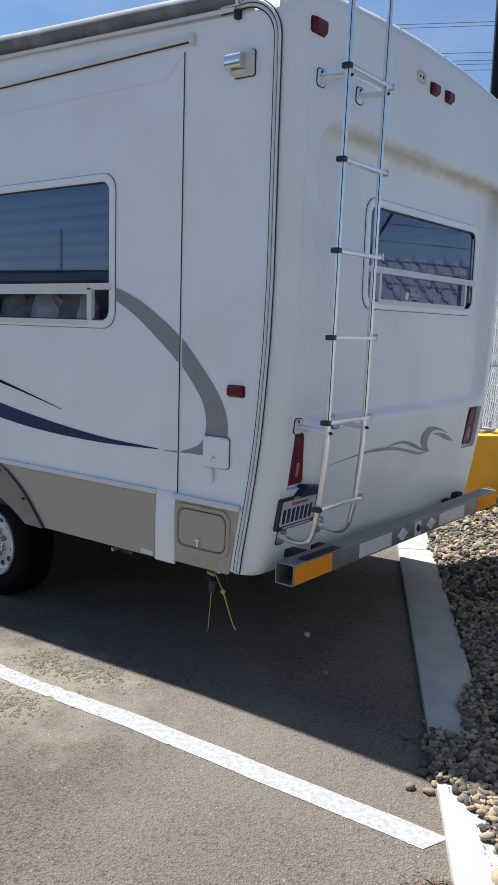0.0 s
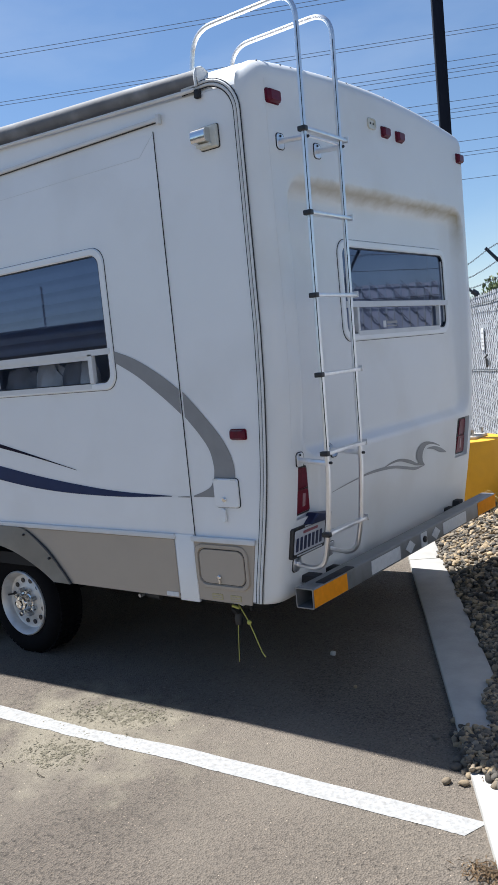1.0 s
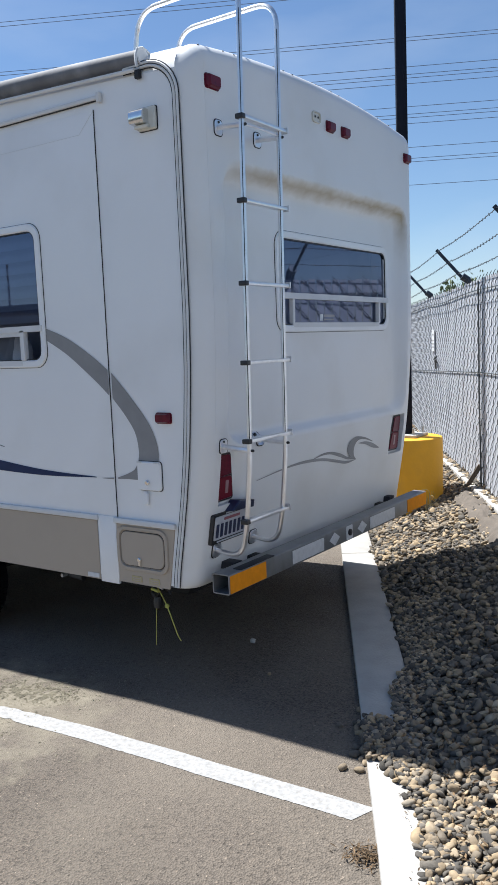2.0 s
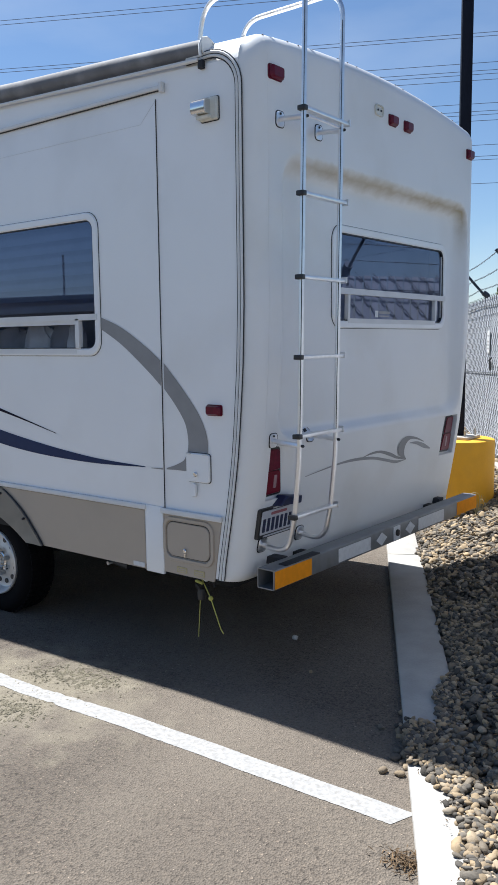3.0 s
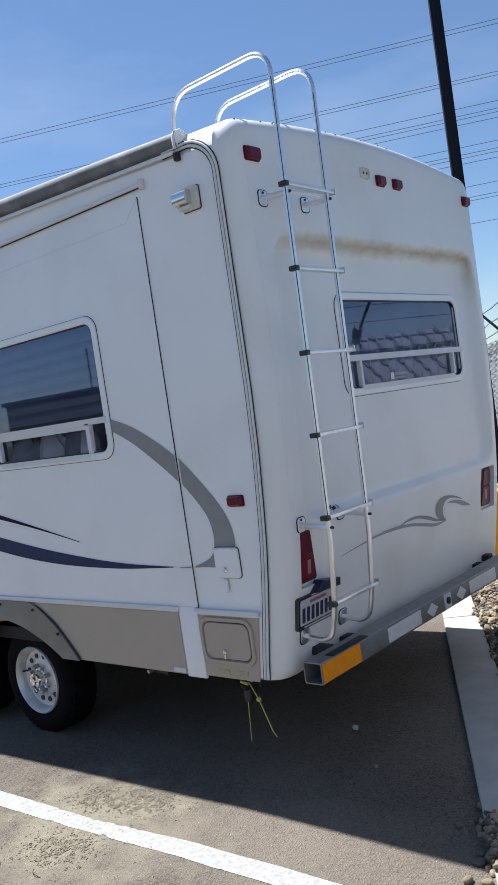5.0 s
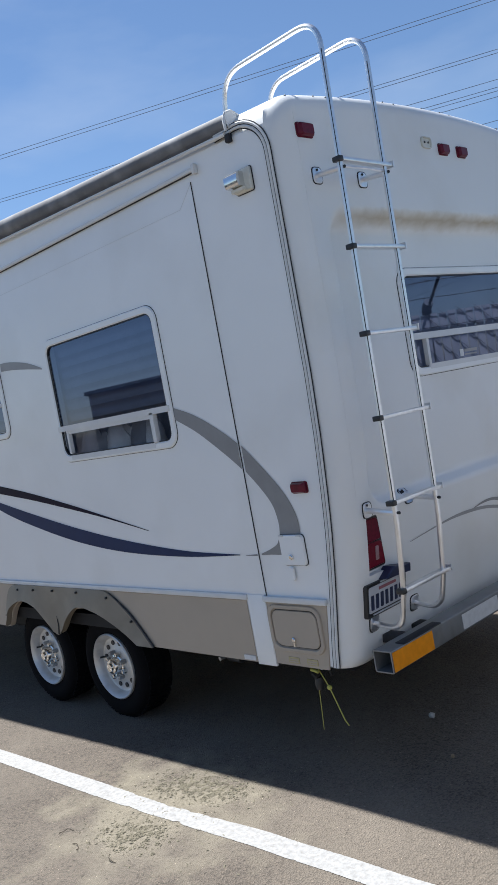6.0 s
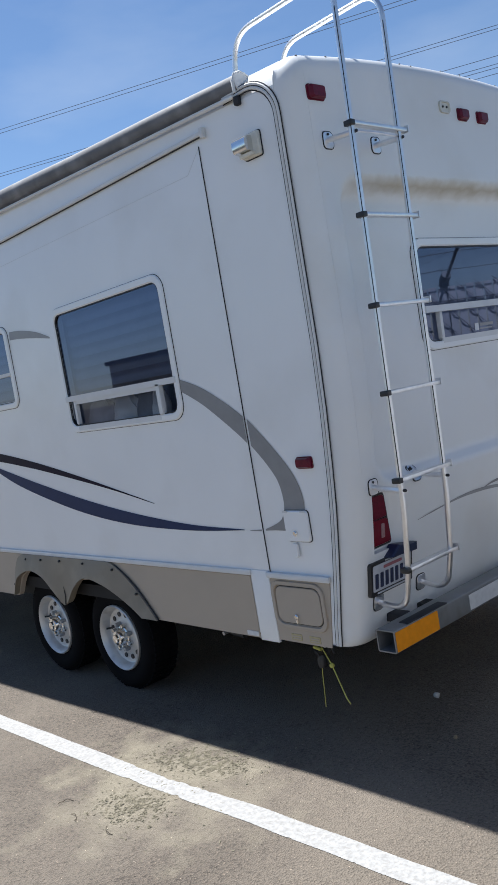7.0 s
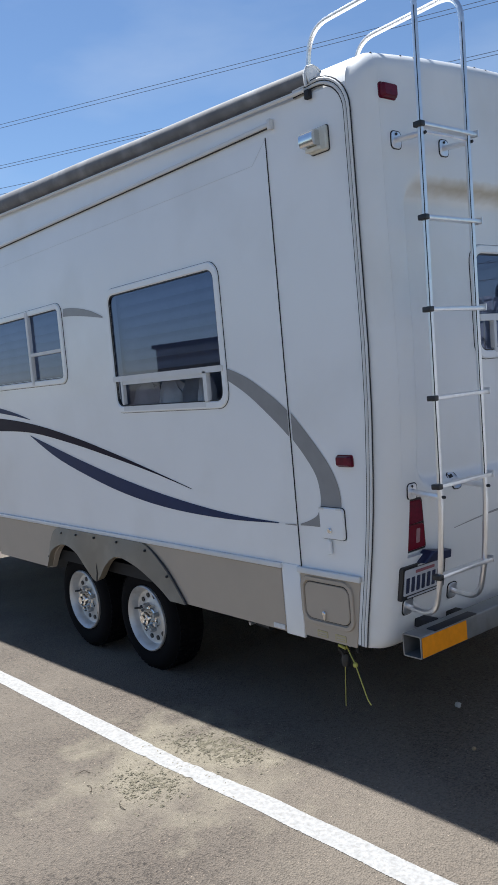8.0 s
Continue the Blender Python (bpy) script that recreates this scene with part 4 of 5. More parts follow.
bm = slab(bmesh.new(), rrect(-0.655, -0.246, 0.512, 0.828, 0.006, 2), lambda a, b, d: (a + (rear_off(b) - rear_off(0.83)) * (a + 0.655) / 0.41, -d, b), 0.0, 0.006, 0.002)
panel = part("rear_skirt", bm, BEIGE, trailer, "beige rear lower panel")
part("skirt_molding", new_box(-0.652, -0.236, -0.022, 0.0, 0.828, 0.858, bevel=0.007), TRIM, trailer)
part("door_frame", frame_ring(bmesh.new(), rrect(-0.640, -0.292, 0.583, 0.818, 0.058), rrect(-0.618, -0.314, 0.604, 0.797, 0.045), side, 0.004, 0.016, 0.005), BEIGE, panel)
dr = part("door", slab(bmesh.new(), rrect(-0.611, -0.321, 0.611, 0.790, 0.042), side, 0.004, 0.013, 0.003), BEIGE, panel, "beige rounded storage door, closed")
part("seal", slab(bmesh.new(), rrect(-0.6145, -0.3175, 0.607, 0.7935, 0.044), side, 0.002, 0.007), BLACK, panel)
bm, _ = lathe(bmesh.new(), [(0.012, 0.0), (0.012, -0.010), (0.008, -0.014), (0.001, -0.014)], (-0.482, -0.013, 0.648), n=12)
part("latch", bm, CHROME, panel, "small chrome latch")
part("latch", new_box(-0.488, -0.476, -0.022, -0.012, 0.615, 0.645, bevel=0.002), CHROME, panel)
for x in (-0.515, -0.395):
    lb = part("label_plate", slab(bmesh.new(), rrect(x - 0.035, x + 0.035, 0.525, 0.556, 0.003, 2), side, 0.005, 0.0085), LABEL, panel, "faded yellow warning label")
    for k in range(2):
        part("print", new_box(x - 0.028, x + 0.028, -0.0095, -0.008, 0.530 + 0.011 * k, 0.536 + 0.011 * k), BEIGE, panel)
part("label_plate", slab(bmesh.new(), rrect(-0.87, -0.785, 0.512, 0.536, 0.003, 2), side, 0.008, 0.0115), SILVERTAPE, trailer, "peeling white label on the skirt")


def marker(name, put, a0, a1, b0, b1, label):
    base = part(name, slab(bmesh.new(), rrect(a0 - 0.005, a1 + 0.005, b0 - 0.005, b1 + 0.005, 0.012), put, -0.005, 0.005, 0.002), RED, trailer, label)
    part("lens", slab(bmesh.new(), rrect(a0, a1, b0, b1, 0.012), put, 0.0, 0.026, 0.010), RED, base, "dark red plastic lens")


marker("marker_lamp", side, -0.328, -0.236, 1.362, 1.408, "dark red side marker lamp")
marker("marker_lamp", rear, 0.085, 0.178, 2.915, 2.972, "dark red corner marker lamp")
marker("marker_lamp", rear, 1.205, 1.285, 2.925, 2.978, "dark red roof marker lamp")
marker("marker_lamp", rear, 1.385, 1.465, 2.925, 2.978, "dark red roof marker lamp")
marker("marker_lamp", rear, 2.265, 2.35, 2.915, 2.97, "dark red corner marker lamp")
lb = part("lamp_base", frame_ring(bmesh.new(), rrect(1.045, 1.135, 2.945, 3.005, 0.02), rrect(1.054, 1.126, 2.953, 2.997, 0.014), rear, -0.002, 0.010, 0.003), CLEARLENS, trailer, "empty pale base of a missing marker lamp")
part("base_plate", slab(bmesh.new(), rrect(1.05, 1.13, 2.95, 3.0, 0.014), rear, -0.002, 0.004), CLEARLENS, lb)
for y in (1.075, 1.108):
    bm, _ = lathe(bmesh.new(), [(0.006, 0.0), (0.006, 0.008), (0.001, 0.009)], rear(y, 2.976), axis="x", n=8)
    part("contact", bm, BLACK, lb)

# porch light
bm = slab(bmesh.new(), rrect(-0.335, -0.226, 2.750, 2.856, 0.010), side, 0.0, 0.022, 0.007)
porch = part("porch_light", bm, CLEARLENS, trailer, "rectangular porch light with a chrome shade")
part("seal", slab(bmesh.new(), rrect(-0.338, -0.223, 2.747, 2.859, 0.012), side, 0.0, 0.005), GAP, porch)
bm = bmesh.new()
pr = [(0.0, 2.842), (0.036, 2.840), (0.050, 2.826), (0.052, 2.800), (0.044, 2.778), (0.0, 2.772)]
l, r = [bm.verts.new((-0.352, -d - 0.012, z + 0.003)) for d, z in pr], [bm.verts.new((-0.262, -d - 0.018, z)) for d, z in pr]
for k in range(len(pr)):
    bm.faces.new((l[k - 1], l[k], r[k], r[k - 1]))
bm.faces.new(l)
bm.faces.new(r)
part("shade", bm, CHROME, porch, "bright metal lamp shade", 50)
part("lens", new_box(-0.338, -0.256, -0.042, 0.0, 2.756, 2.774, bevel=0.005), CLEARLENS, porch)

# ---- rear fittings ----
def tail_light(flip):
    """Tall red lamp, wider at its foot, in a moulded white pocket."""
    def put(a, b, d):
        y = W - a if flip else a
        return (rear_off(b) + SKEW * y - 0.032 + d, y, b)
    def lamp(grow, z0, z1):
        right = lambda z: 0.288 - (z - 0.95) / 0.245 * 0.046
        pts = [Vector(p) for p in ((0.150 - grow, z0), (right(z0) + grow, z0 + 0.004), (right(z1) + grow, z1), (0.152 - grow, z1 + 0.002))]
        out = []
        for k, p in enumerate(pts):                      # rounded corners
            a, b = p + (pts[k - 1] - p).normalized() * 0.014, p + (pts[(k + 1) % 4] - p).normalized() * 0.014
            out += [tuple(a * (1 - t) ** 2 + p * 2 * t * (1 - t) + b * t * t) for t in (0.0, 0.3, 0.7, 1.0)]
        return out
    base = part("tail_light", slab(bmesh.new(), lamp(0.010, 0.940, 1.196), put, -0.03, 0.002, 0.001), GREYDECAL, trailer, "tall red tail light cluster set into the cap")
    part("rim", slab(bmesh.new(), lamp(0.006, 0.944, 1.192), put, -0.01, 0.0065, 0.002), BLACK, base)
    part("lens", slab(bmesh.new(), lamp(-0.002, 1.075, 1.184), put, 0.0, 0.012, 0.004), RED, base, "dark red upper lens")
    part("lens", slab(bmesh.new(), lamp(-0.002, 0.953, 1.072), put, 0.0, 0.013, 0.004), REDLENS, base, "red lower lens")
    part("reverse_lens", slab(bmesh.new(), rrect(0.212, 0.236, 0.985, 1.052, 0.004), put, 0.006, 0.0155, 0.002), SMOKE, base, "small clear reversing lens")


tail_light(False)
tail_light(True)

# number plate in a dark frame with its lamp
plate_put = lambda a, b, d: (rear_off(b) + 0.006 + d, a, b)
plate = part("number_plate", slab(bmesh.new(), rrect(0.085, 0.400, 0.738, 0.896, 0.012), plate_put, -0.03, 0.012, 0.003), BLACK, trailer, "white number plate in a black frame")
part("plate_sheet", slab(bmesh.new(), rrect(0.100, 0.385, 0.760, 0.882, 0.008), plate_put, 0.0, 0.0145), PLATEWHITE, plate)
for k in range(7):
    part("plate_bar", slab(bmesh.new(), rrect(0.113 + 0.037 * k, 0.135 + 0.037 * k, 0.772, 0.842, 0.003, 2), plate_put, 0.01, 0.0165), NAVY, plate)
part("plate_bar", slab(bmesh.new(), rrect(0.175, 0.31, 0.856, 0.870, 0.003, 2), plate_put, 0.01, 0.0165), REDINK, plate)
part("plate_bar", slab(bmesh.new(), rrect(0.13, 0.37, 0.745, 0.753, 0.002, 2), plate_put, 0.01, 0.014), PLATEWHITE, plate)
part("plate_bar", slab(bmesh.new(), rrect(0.19, 0.31, 0.886, 0.893, 0.002, 2), plate_put, 0.01, 0.014), PLATEWHITE, plate)
part("plate_lamp", slab(bmesh.new(), [(0.20, 0.898), (0.40, 0.885), (0.40, 0.925), (0.33, 0.935), (0.26, 0.945)], plate_put, -0.02, 0.045, 0.008), NAVY, plate, "dark plate lamp housing")

# bumper: a square steel tube with open ends
BX0, BX1, BZ0, BZ1, BY0, BY1 = -0.052, 0.050, 0.520, 0.622, 0.030, 2.450
bm = bmesh.new()
outer, inn = rrect(BX0, BX1, BZ0, BZ1, 0.008, 3), rrect(BX0 + 0.006, BX1 - 0.006, BZ0 + 0.006, BZ1 - 0.006, 0.005, 3)
rings = [[bm.verts.new((x, y, z)) for x, z in pts] for pts, y in ((inn, BY0), (outer, BY0), (outer, BY1), (inn, BY1))]
rings.append(rings[0])
for a, b in zip(rings, rings[1:]):
    for k in range(len(outer)):
        bm.faces.new((a[k - 1], a[k], b[k], b[k - 1]))
bumper = part("bumper", bm, BUMPER, trailer, "grey square steel tube bumper with reflective tape")
# dark plate set inside the open end, in place of the shade there
part("hollow", new_box(BX0 + 0.007, BX1 - 0.007, BY0 + 0.30, BY0 + 0.306, BZ0 + 0.007, BZ1 - 0.007), DARK, bumper, "dark plate inside the open tube, standing in for its shade")
def tape(pts, mat, label=""):
    part("tape", slab(bmesh.new(), pts, lambda a, b, d: (BX1 + d, a, b), 0.0, 0.0025), mat, bumper, label)
tape(rrect(0.036, 0.350, 0.526, 0.614, 0.003, 2), ORANGE, "orange reflective tape")
tape(rrect(2.12, 2.445, 0.526, 0.614, 0.003, 2), ORANGE, "orange reflective tape")
tape(rrect(0.610, 0.950, 0.532, 0.606, 0.003, 2), SILVERTAPE, "silver reflective tape")
tape(rrect(1.545, 1.91, 0.532, 0.606, 0.003, 2), SILVERTAPE, "silver reflective tape")
for y in (1.08, 1.435):
    tape([(y - 0.062, 0.569), (y, 0.530), (y + 0.062, 0.569), (y, 0.608)], SILVERTAPE)
part("light_plate", slab(bmesh.new(), rrect(1.222, 1.302, 0.528, 0.612, 0.004, 2), lambda a, b, d: (BX1 + d, a, b), 0.0, 0.004), SILVERTAPE, bumper)
bm, _ = lathe(bmesh.new(), [(0.02, 0.0), (0.02, 0.010), (0.008, 0.012), (0.001, 0.013)], (BX1 + 0.003, 1.262, 0.572), axis="x", n=14)
part("plug", bm, BLACK, bumper)
for y in (0.215, 2.13):
    part("bracket", new_box(-0.20, -0.085 if y > 1 else -0.050, y, y + 0.07, 0.585, 0.6255, bevel=0.004), GAP, bumper, "dark steel bumper bracket")
part("step_plate", new_box(0.002, 0.053, 0.13, 0.43, 0.6215, 0.6275, bevel=0.002), GAP, bumper, "dark rubber step pad")
for y in (0.45, 1.99):
    part("bumper_arm", new_box(-0.5, -0.05, y, y + 0.08, 0.53, 0.60, bevel=0.005), DARK, bumper)
for ob in [bumper, *bumper.children]:
    ob.data.transform(Matrix(((1, SKEW, 0, 0), (0, 1, 0, 0), (0, 0, 1, 0), (0, 0, 0, 1))))

# ladder
LX = 0.145
RAILS = (0.165, 0.490)
ladder = part("ladder", tube(bmesh.new(), bent([(LX, RAILS[0], 2.74), (LX + 0.004, (RAILS[0] + RAILS[1]) / 2, 2.742), (LX, RAILS[1], 2.74)], 0.02), 0.006, 6), ALU, trailer, "aluminium roof ladder with black rung ends")
for y in RAILS:                                          # standoffs with foot plates
    for z in (2.735, 1.225):
        part("standoff", tube(bmesh.new(), [(rear_x(y, z) - 0.01, y - 0.005, z + 0.01), (LX, y, z)], 0.013, 8), ALU, ladder)
        part("pad", slab(bmesh.new(), rrect(y - 0.034, y + 0.034, z - 0.029, z + 0.049, 0.02, 4), rear, -0.002, 0.003), GAP, ladder, "dark sealant round the foot plate")
        bm, _ = lathe(bmesh.new(), [(0.006, 0.0), (0.006, 0.010), (0.003, 0.012), (0.0005, 0.012)], rear(y - 0.002, z + 0.034), axis="x", n=8)
        part("bolt", bm, BLACK, ladder)
        part("foot_plate", slab(bmesh.new(), rrect(y - 0.030, y + 0.030, z - 0.025, z + 0.045, 0.018, 4), rear, -0.002, 0.006, 0.002), ALU, ladder)
for y in RAILS:
    path = bent([(rear_off(0.70) - 0.01, y - 0.010, 0.702), (0.035, y - 0.006, 0.690), (0.072, y - 0.002, 0.86), (LX, y, 1.235), (LX, y, 3.375), (-0.45, y, 3.375), (-0.49, y, crown(y) + 0.0)], 0.12, 8)
    part("rail", tube(bmesh.new(), path, 0.0125, 10), ALU, ladder)
    part("rail_groove", tube(bmesh.new(), [(LX + 0.0065, y - 0.0102, 1.27), (LX + 0.0065, y - 0.0102, 3.24)], 0.0022, 4), GAP, ladder)
    part("pad", slab(bmesh.new(), rrect(y - 0.049, y + 0.024, 0.661, 0.742, 0.022, 4), rear, -0.002, 0.004), GAP, ladder, "dark sealant round the foot plate")
    part("foot", slab(bmesh.new(), rrect(y - 0.045, y + 0.02, 0.665, 0.738, 0.02, 4), rear, -0.002, 0.008, 0.002), ALU, ladder)
for z, x in ((2.765, LX), (2.388, LX), (2.010, LX), (1.640, LX), (1.268, LX), (0.876, 0.078)):
    m = Matrix.Translation((x, 0, z))
    bm = new_box(-0.018, 0.018, RAILS[0] - 0.022, RAILS[1] + 0.035, -0.005, 0.012, bevel=0.003)
    bm.transform(m)
    rung = part("rung", bm, ALU, ladder, "flat ribbed aluminium rung")
    bm = new_box(-0.021, 0.021, RAILS[0] - 0.036, RAILS[0] - 0.006, -0.008, 0.015, bevel=0.004)
    bm.transform(m)
    part("rung_end", bm, BLACK, ladder, "black plastic rung end")
    bm = new_box(-0.022, 0.022, RAILS[1] + 0.036, RAILS[1] + 0.042, -0.008, 0.022)
    bm.transform(m)
    part("rung_end", bm, ALU, ladder)
for z in (2.735, 1.225):
    for y in RAILS:
        bm, _ = lathe(bmesh.new(), [(0.007, 0.0), (0.007, 0.012), (0.004, 0.015), (0.001, 0.015)], (LX + 0.004, y, z), axis="x", n=10)
        part("bolt", bm, BLACK, ladder)

# the ladder leans: its lower half stands nearer to the corner and further out at its foot
for ob in [ladder, *ladder.children]:
    for v in ob.data.vertices:
        w = min(1.0, max(0.0, (v.co.x + 0.09) / 0.15))
        v.co.y -= w * 0.050 * min(1.0, max(0.0, (2.75 - v.co.z) / 1.48))
        v.co.x += w * 0.040 * min(1.0, max(0.0, (1.27 - v.co.z) / 0.40))

# stowed hose, cords and valves under the corner
part("drain_pipe", tube(bmesh.new(), [(-0.45, 0.12, 0.55), (-0.45, 0.12, 0.47), (-0.47, 0.06, 0.44)], 0.022, 10), DARK, trailer)
part("valve", tube(bmesh.new(), [(-1.02, 0.10, 0.455), (-1.10, 0.10, 0.46), (-1.14, 0.10, 0.47)], 0.022, 10), BLACK, trailer)
part("valve_knob", tube(bmesh.new(), [(-1.145, 0.05, 0.462), (-1.14, 0.09, 0.465)], 0.012, 8), STEEL, trailer)
part("cord", tube(bmesh.new(), [(-0.47, 0.08, 0.50), (-0.44, 0.07, 0.475), (-0.37, 0.05, 0.40), (-0.29, 0.03, 0.26), (-0.27, 0.03, 0.235)], 0.0030, 6), YARN, trailer, "yellow pull cord")
part("cord", tube(bmesh.new(), [(-0.45, 0.08, 0.49), (-0.47, 0.08, 0.35), (-0.485, 0.08, 0.16)], 0.0020, 6), YARN, trailer, "thin yellow pull cord")
bm, _ = lathe(bmesh.new(), [(0.001, -0.012), (0.010, -0.008), (0.013, 0), (0.010, 0.008), (0.001, 0.012)], (-0.37, 0.05, 0.40), n=12)
part("float", bm, YARN, trailer, "pale yellow cord bead")
bm, _ = lathe(bmesh.new(), [(0.001, -0.03), (0.02, -0.03), (0.024, 0), (0.016, 0.03), (0.001, 0.03)], (-0.46, 0.08, 0.40), axis="z", n=12)
part("valve", bm, BLACK, trailer)
for (a, b), r, m in ((((-0.53, 0.07, 0.495), (-0.49, 0.07, 0.50)), 0.014, BLACK), (((-0.44, 0.06, 0.50), (-0.40, 0.06, 0.488)), 0.010, SILVERTAPE), (((-0.47, 0.05, 0.478), (-0.425, 0.05, 0.470)), 0.008, YARN), (((-0.36, 0.06, 0.50), (-0.352, 0.06, 0.46)), 0.007, DARK)):
    part("fitting", tube(bmesh.new(), [a, b], r, 8), m, trailer)
# screw heads along the roof's rear edge
for k, y in enumerate((0.10, 0.28, 0.36, 0.74, 0.82, 0.90, 1.18, 1.34, 1.42, 1.70, 1.95, 2.1)):
    z = crown(y) - 0.012 - 0.006 * (k % 3)
    bm, _ = lathe(bmesh.new(), [(0.0045, -0.004), (0.0045, 0.002), (0.002, 0.003), (0.0005, 0.003)], rear(y, z), axis="x", n=7)
    part("roof_screw", bm, BLACK, trailer)

# ---- lamp post on its base ----
PX, PY = -0.70, 3.96
post = thing("lamp_post", "black square lamp post on a yellow concrete base", "lamp post", (PX, PY, 0.1))
bm, rings = lathe(bmesh.new(), [(0.325, -0.2), (0.325, 0.70), (0.320, 0.717), (0.305, 0.723), (0.001, 0.725)], (0, 0, 0), axis="z", n=48)
part("base", bm, YELLOW, post, "round yellow painted concrete base")
part("base_plate", new_box(-0.15, 0.15, -0.15, 0.15, 0.725, 0.75, bevel=0.006), CONCRETE, post)
for x in (-0.11, 0.11):
    for y in (-0.11, 0.11):
        part("bolt", tube(bmesh.new(), [(x, y, 0.745), (x, y, 0.81)], 0.012, 8), STEEL, post)
pole_bm = new_box(-0.048, 0.048, -0.048, 0.048, 0.75, 8.4, bevel=0.01)
pole_bm.transform(Matrix.Rotation(WAY, 4, "Z"))
part("pole", pole_bm, POLE, post, "tall black square steel pole")

# ---- fence ----
FN, FZ0, FZ1 = 1.94, 0.30, 2.215
fence = thing("fence", "chain-link fence with pale privacy slats and barbed wire", "fence")
U0, U1 = -7.4, 16.0


def boards(name, u0, u1, pitch, width, n, z0, z1, thick):
    verts, faces = [], []
    k = 0
    u = u0
    while u < u1:
        o = len(verts)
        dz = 0.030 * noise.noise((u * 9, 3, 0))
        tw = 0.004 * noise.noise((u * 11, 9, 0))
        for (a, b) in ((u, n + tw), (u + width, n - tw), (u + width, n + thick - tw), (u, n + thick + tw)):
            for z in (z0, z1 + dz):
                verts.append(lot(a, b, z)[:])
        faces += [tuple(o + i for i in f) for f in ((0, 1, 3, 2), (2, 3, 5, 4), (4, 5, 7, 6), (6, 7, 1, 0), (1, 7, 5, 3))]
        u += pitch
    me = bpy.data.meshes.new(name)
    me.from_pydata(verts, [], faces)
    return me


me = boards("privacy_slats", U0, U1, 0.072, 0.061, FN + 0.004, FZ0, FZ1, 0.004)
me.materials.append(SLAT)
slats = tagged(new("privacy_slats", me), "pale grey vertical privacy slats", kind="stuff")
slats.parent = fence


# r is above the wire's own gauge: its shadow on the slat is included
def weave(u0, u1, r=0.0036, pitch=0.072):
    """Spiral wires: each passes before its slat on a slant and goes back behind it."""
    verts, faces = [], []
    cols = int((u1 - u0) / pitch)
    for c in range(cols):
        u = u0 + c * pitch - 0.0055
        z = FZ0 - (pitch if c % 2 == 0 else 0.0)
        while z < FZ1 + 0.01:
            a = lot(u, FN + 0.004, z + pitch)
            m1 = lot(u + pitch * 0.3, FN - 0.004, z + pitch * 0.70)
            m2 = lot(u + pitch * 0.7, FN - 0.004, z + pitch * 0.30)
            b = lot(u + pitch, FN + 0.004, z)
            back = lot(u, FN + 0.012, z - pitch)
            o = len(verts)
            for p in (a, m1, m2, b, back):
                for w in (90, 210, 330):
                    verts.append((p.x + NX * r * math.cos(radians(w)), p.y + NY * r * math.cos(radians(w)), p.z + r * math.sin(radians(w))))
            for k in range(4):
                for i in range(3):
                    faces.append((o + 3 * k + i, o + 3 * k + (i + 1) % 3, o + 3 * k + 3 + (i + 1) % 3, o + 3 * k + 3 + i))
            z += 2 * pitch
    me = bpy.data.meshes.new("chain_link")
    me.from_pydata(verts, [], faces)
    return me


me = weave(U0, 12.0)
me.materials.append(WIRE)
links = tagged(new("chain_link", me), "galvanised chain-link mesh, drawn thicker to take in its shadow", kind="stuff")
links.parent = fence
for k in range(9):
    u = 4.23 + 2.56 * (k - 4) if k else -7.3
    part("post", tube(bmesh.new(), [lot(u, FN + 0.04, 0.1), lot(u, FN + 0.04, FZ1 + 0.03)], 0.03, 12), STEEL, fence, "galvanised fence post")
    bm = bmesh.new()
    tube(bm, [lot(u, FN + 0.04, FZ1 + 0.0), lot(u, FN + 0.03, FZ1 + 0.045), lot(u, FN - 0.02, FZ1 + 0.08)], 0.036, 10)
    tube(bm, [lot(u, FN, FZ1 + 0.045), lot(u + 0.06, FN - 0.25, FZ1 + 0.345)], 0.017, 8, flat=0.6)
    part("barb_arm", bm, ARM, fence, "angled steel arm for barbed wire")
rng_b = random.Random(2)
for k, f in enumerate((0.22, 0.58, 0.95)):
    bm = bmesh.new()
    n, z = FN - 0.25 * f, FZ1 + 0.045 + 0.30 * f
    us = np.arange(U0, U1, 0.11)
    path = [lot(u, n + 0.004 * noise.noise((u, k, 0)), z - 0.02 * math.sin(math.pi * ((u - 4.23) / 2.56 % 1.0)) + 0.004 * noise.noise((u * 3, k, 5))) for u in us]
    tube(bm, path, 0.0028, 4)
    for p in path[25:150]:
        d = Vector((0.007 * rng_b.uniform(-1, 1), 0.005, 0.010))
        tube(bm, [p - d, p + d], 0.0036, 3)
    part("barbed_wire", bm, WIRE, fence, "strand of barbed wire")
part("tension_wire", tube(bmesh.new(), [lot(u, FN - 0.008, 1.42 - 0.03 * (min(max(u, 3.0), 9.0) - 3.0)) for u in np.linspace(U0, U1, 25)], 0.0045, 5), WIRE, fence)
part("top_wire", tube(bmesh.new(), [lot(u, FN - 0.008, FZ1 - 0.10 + 0.01 * math.sin(u * 2)) for u in np.linspace(U0, U1, 80)], 0.004, 4), WIRE, fence)
part("seam", tube(bmesh.new(), [lot(3.50, FN - 0.01, FZ1 - 0.02), lot(3.49, FN - 0.01, 1.2), lot(3.42, FN - 0.01, FZ0 + 0.05)], 0.008, 6), WIRE, fence, "dark wire seam in the fence")
part("wire_knot", tube(bmesh.new(), [lot(6.02, FN - 0.012, 1.50), lot(6.08, FN - 0.030, 1.47), lot(6.03, FN - 0.016, 1.43), lot(5.98, FN - 0.03, 1.46), lot(6.04, FN - 0.02, 1.36)], 0.013, 6), WIRE, fence, "dark twisted knot of wire")
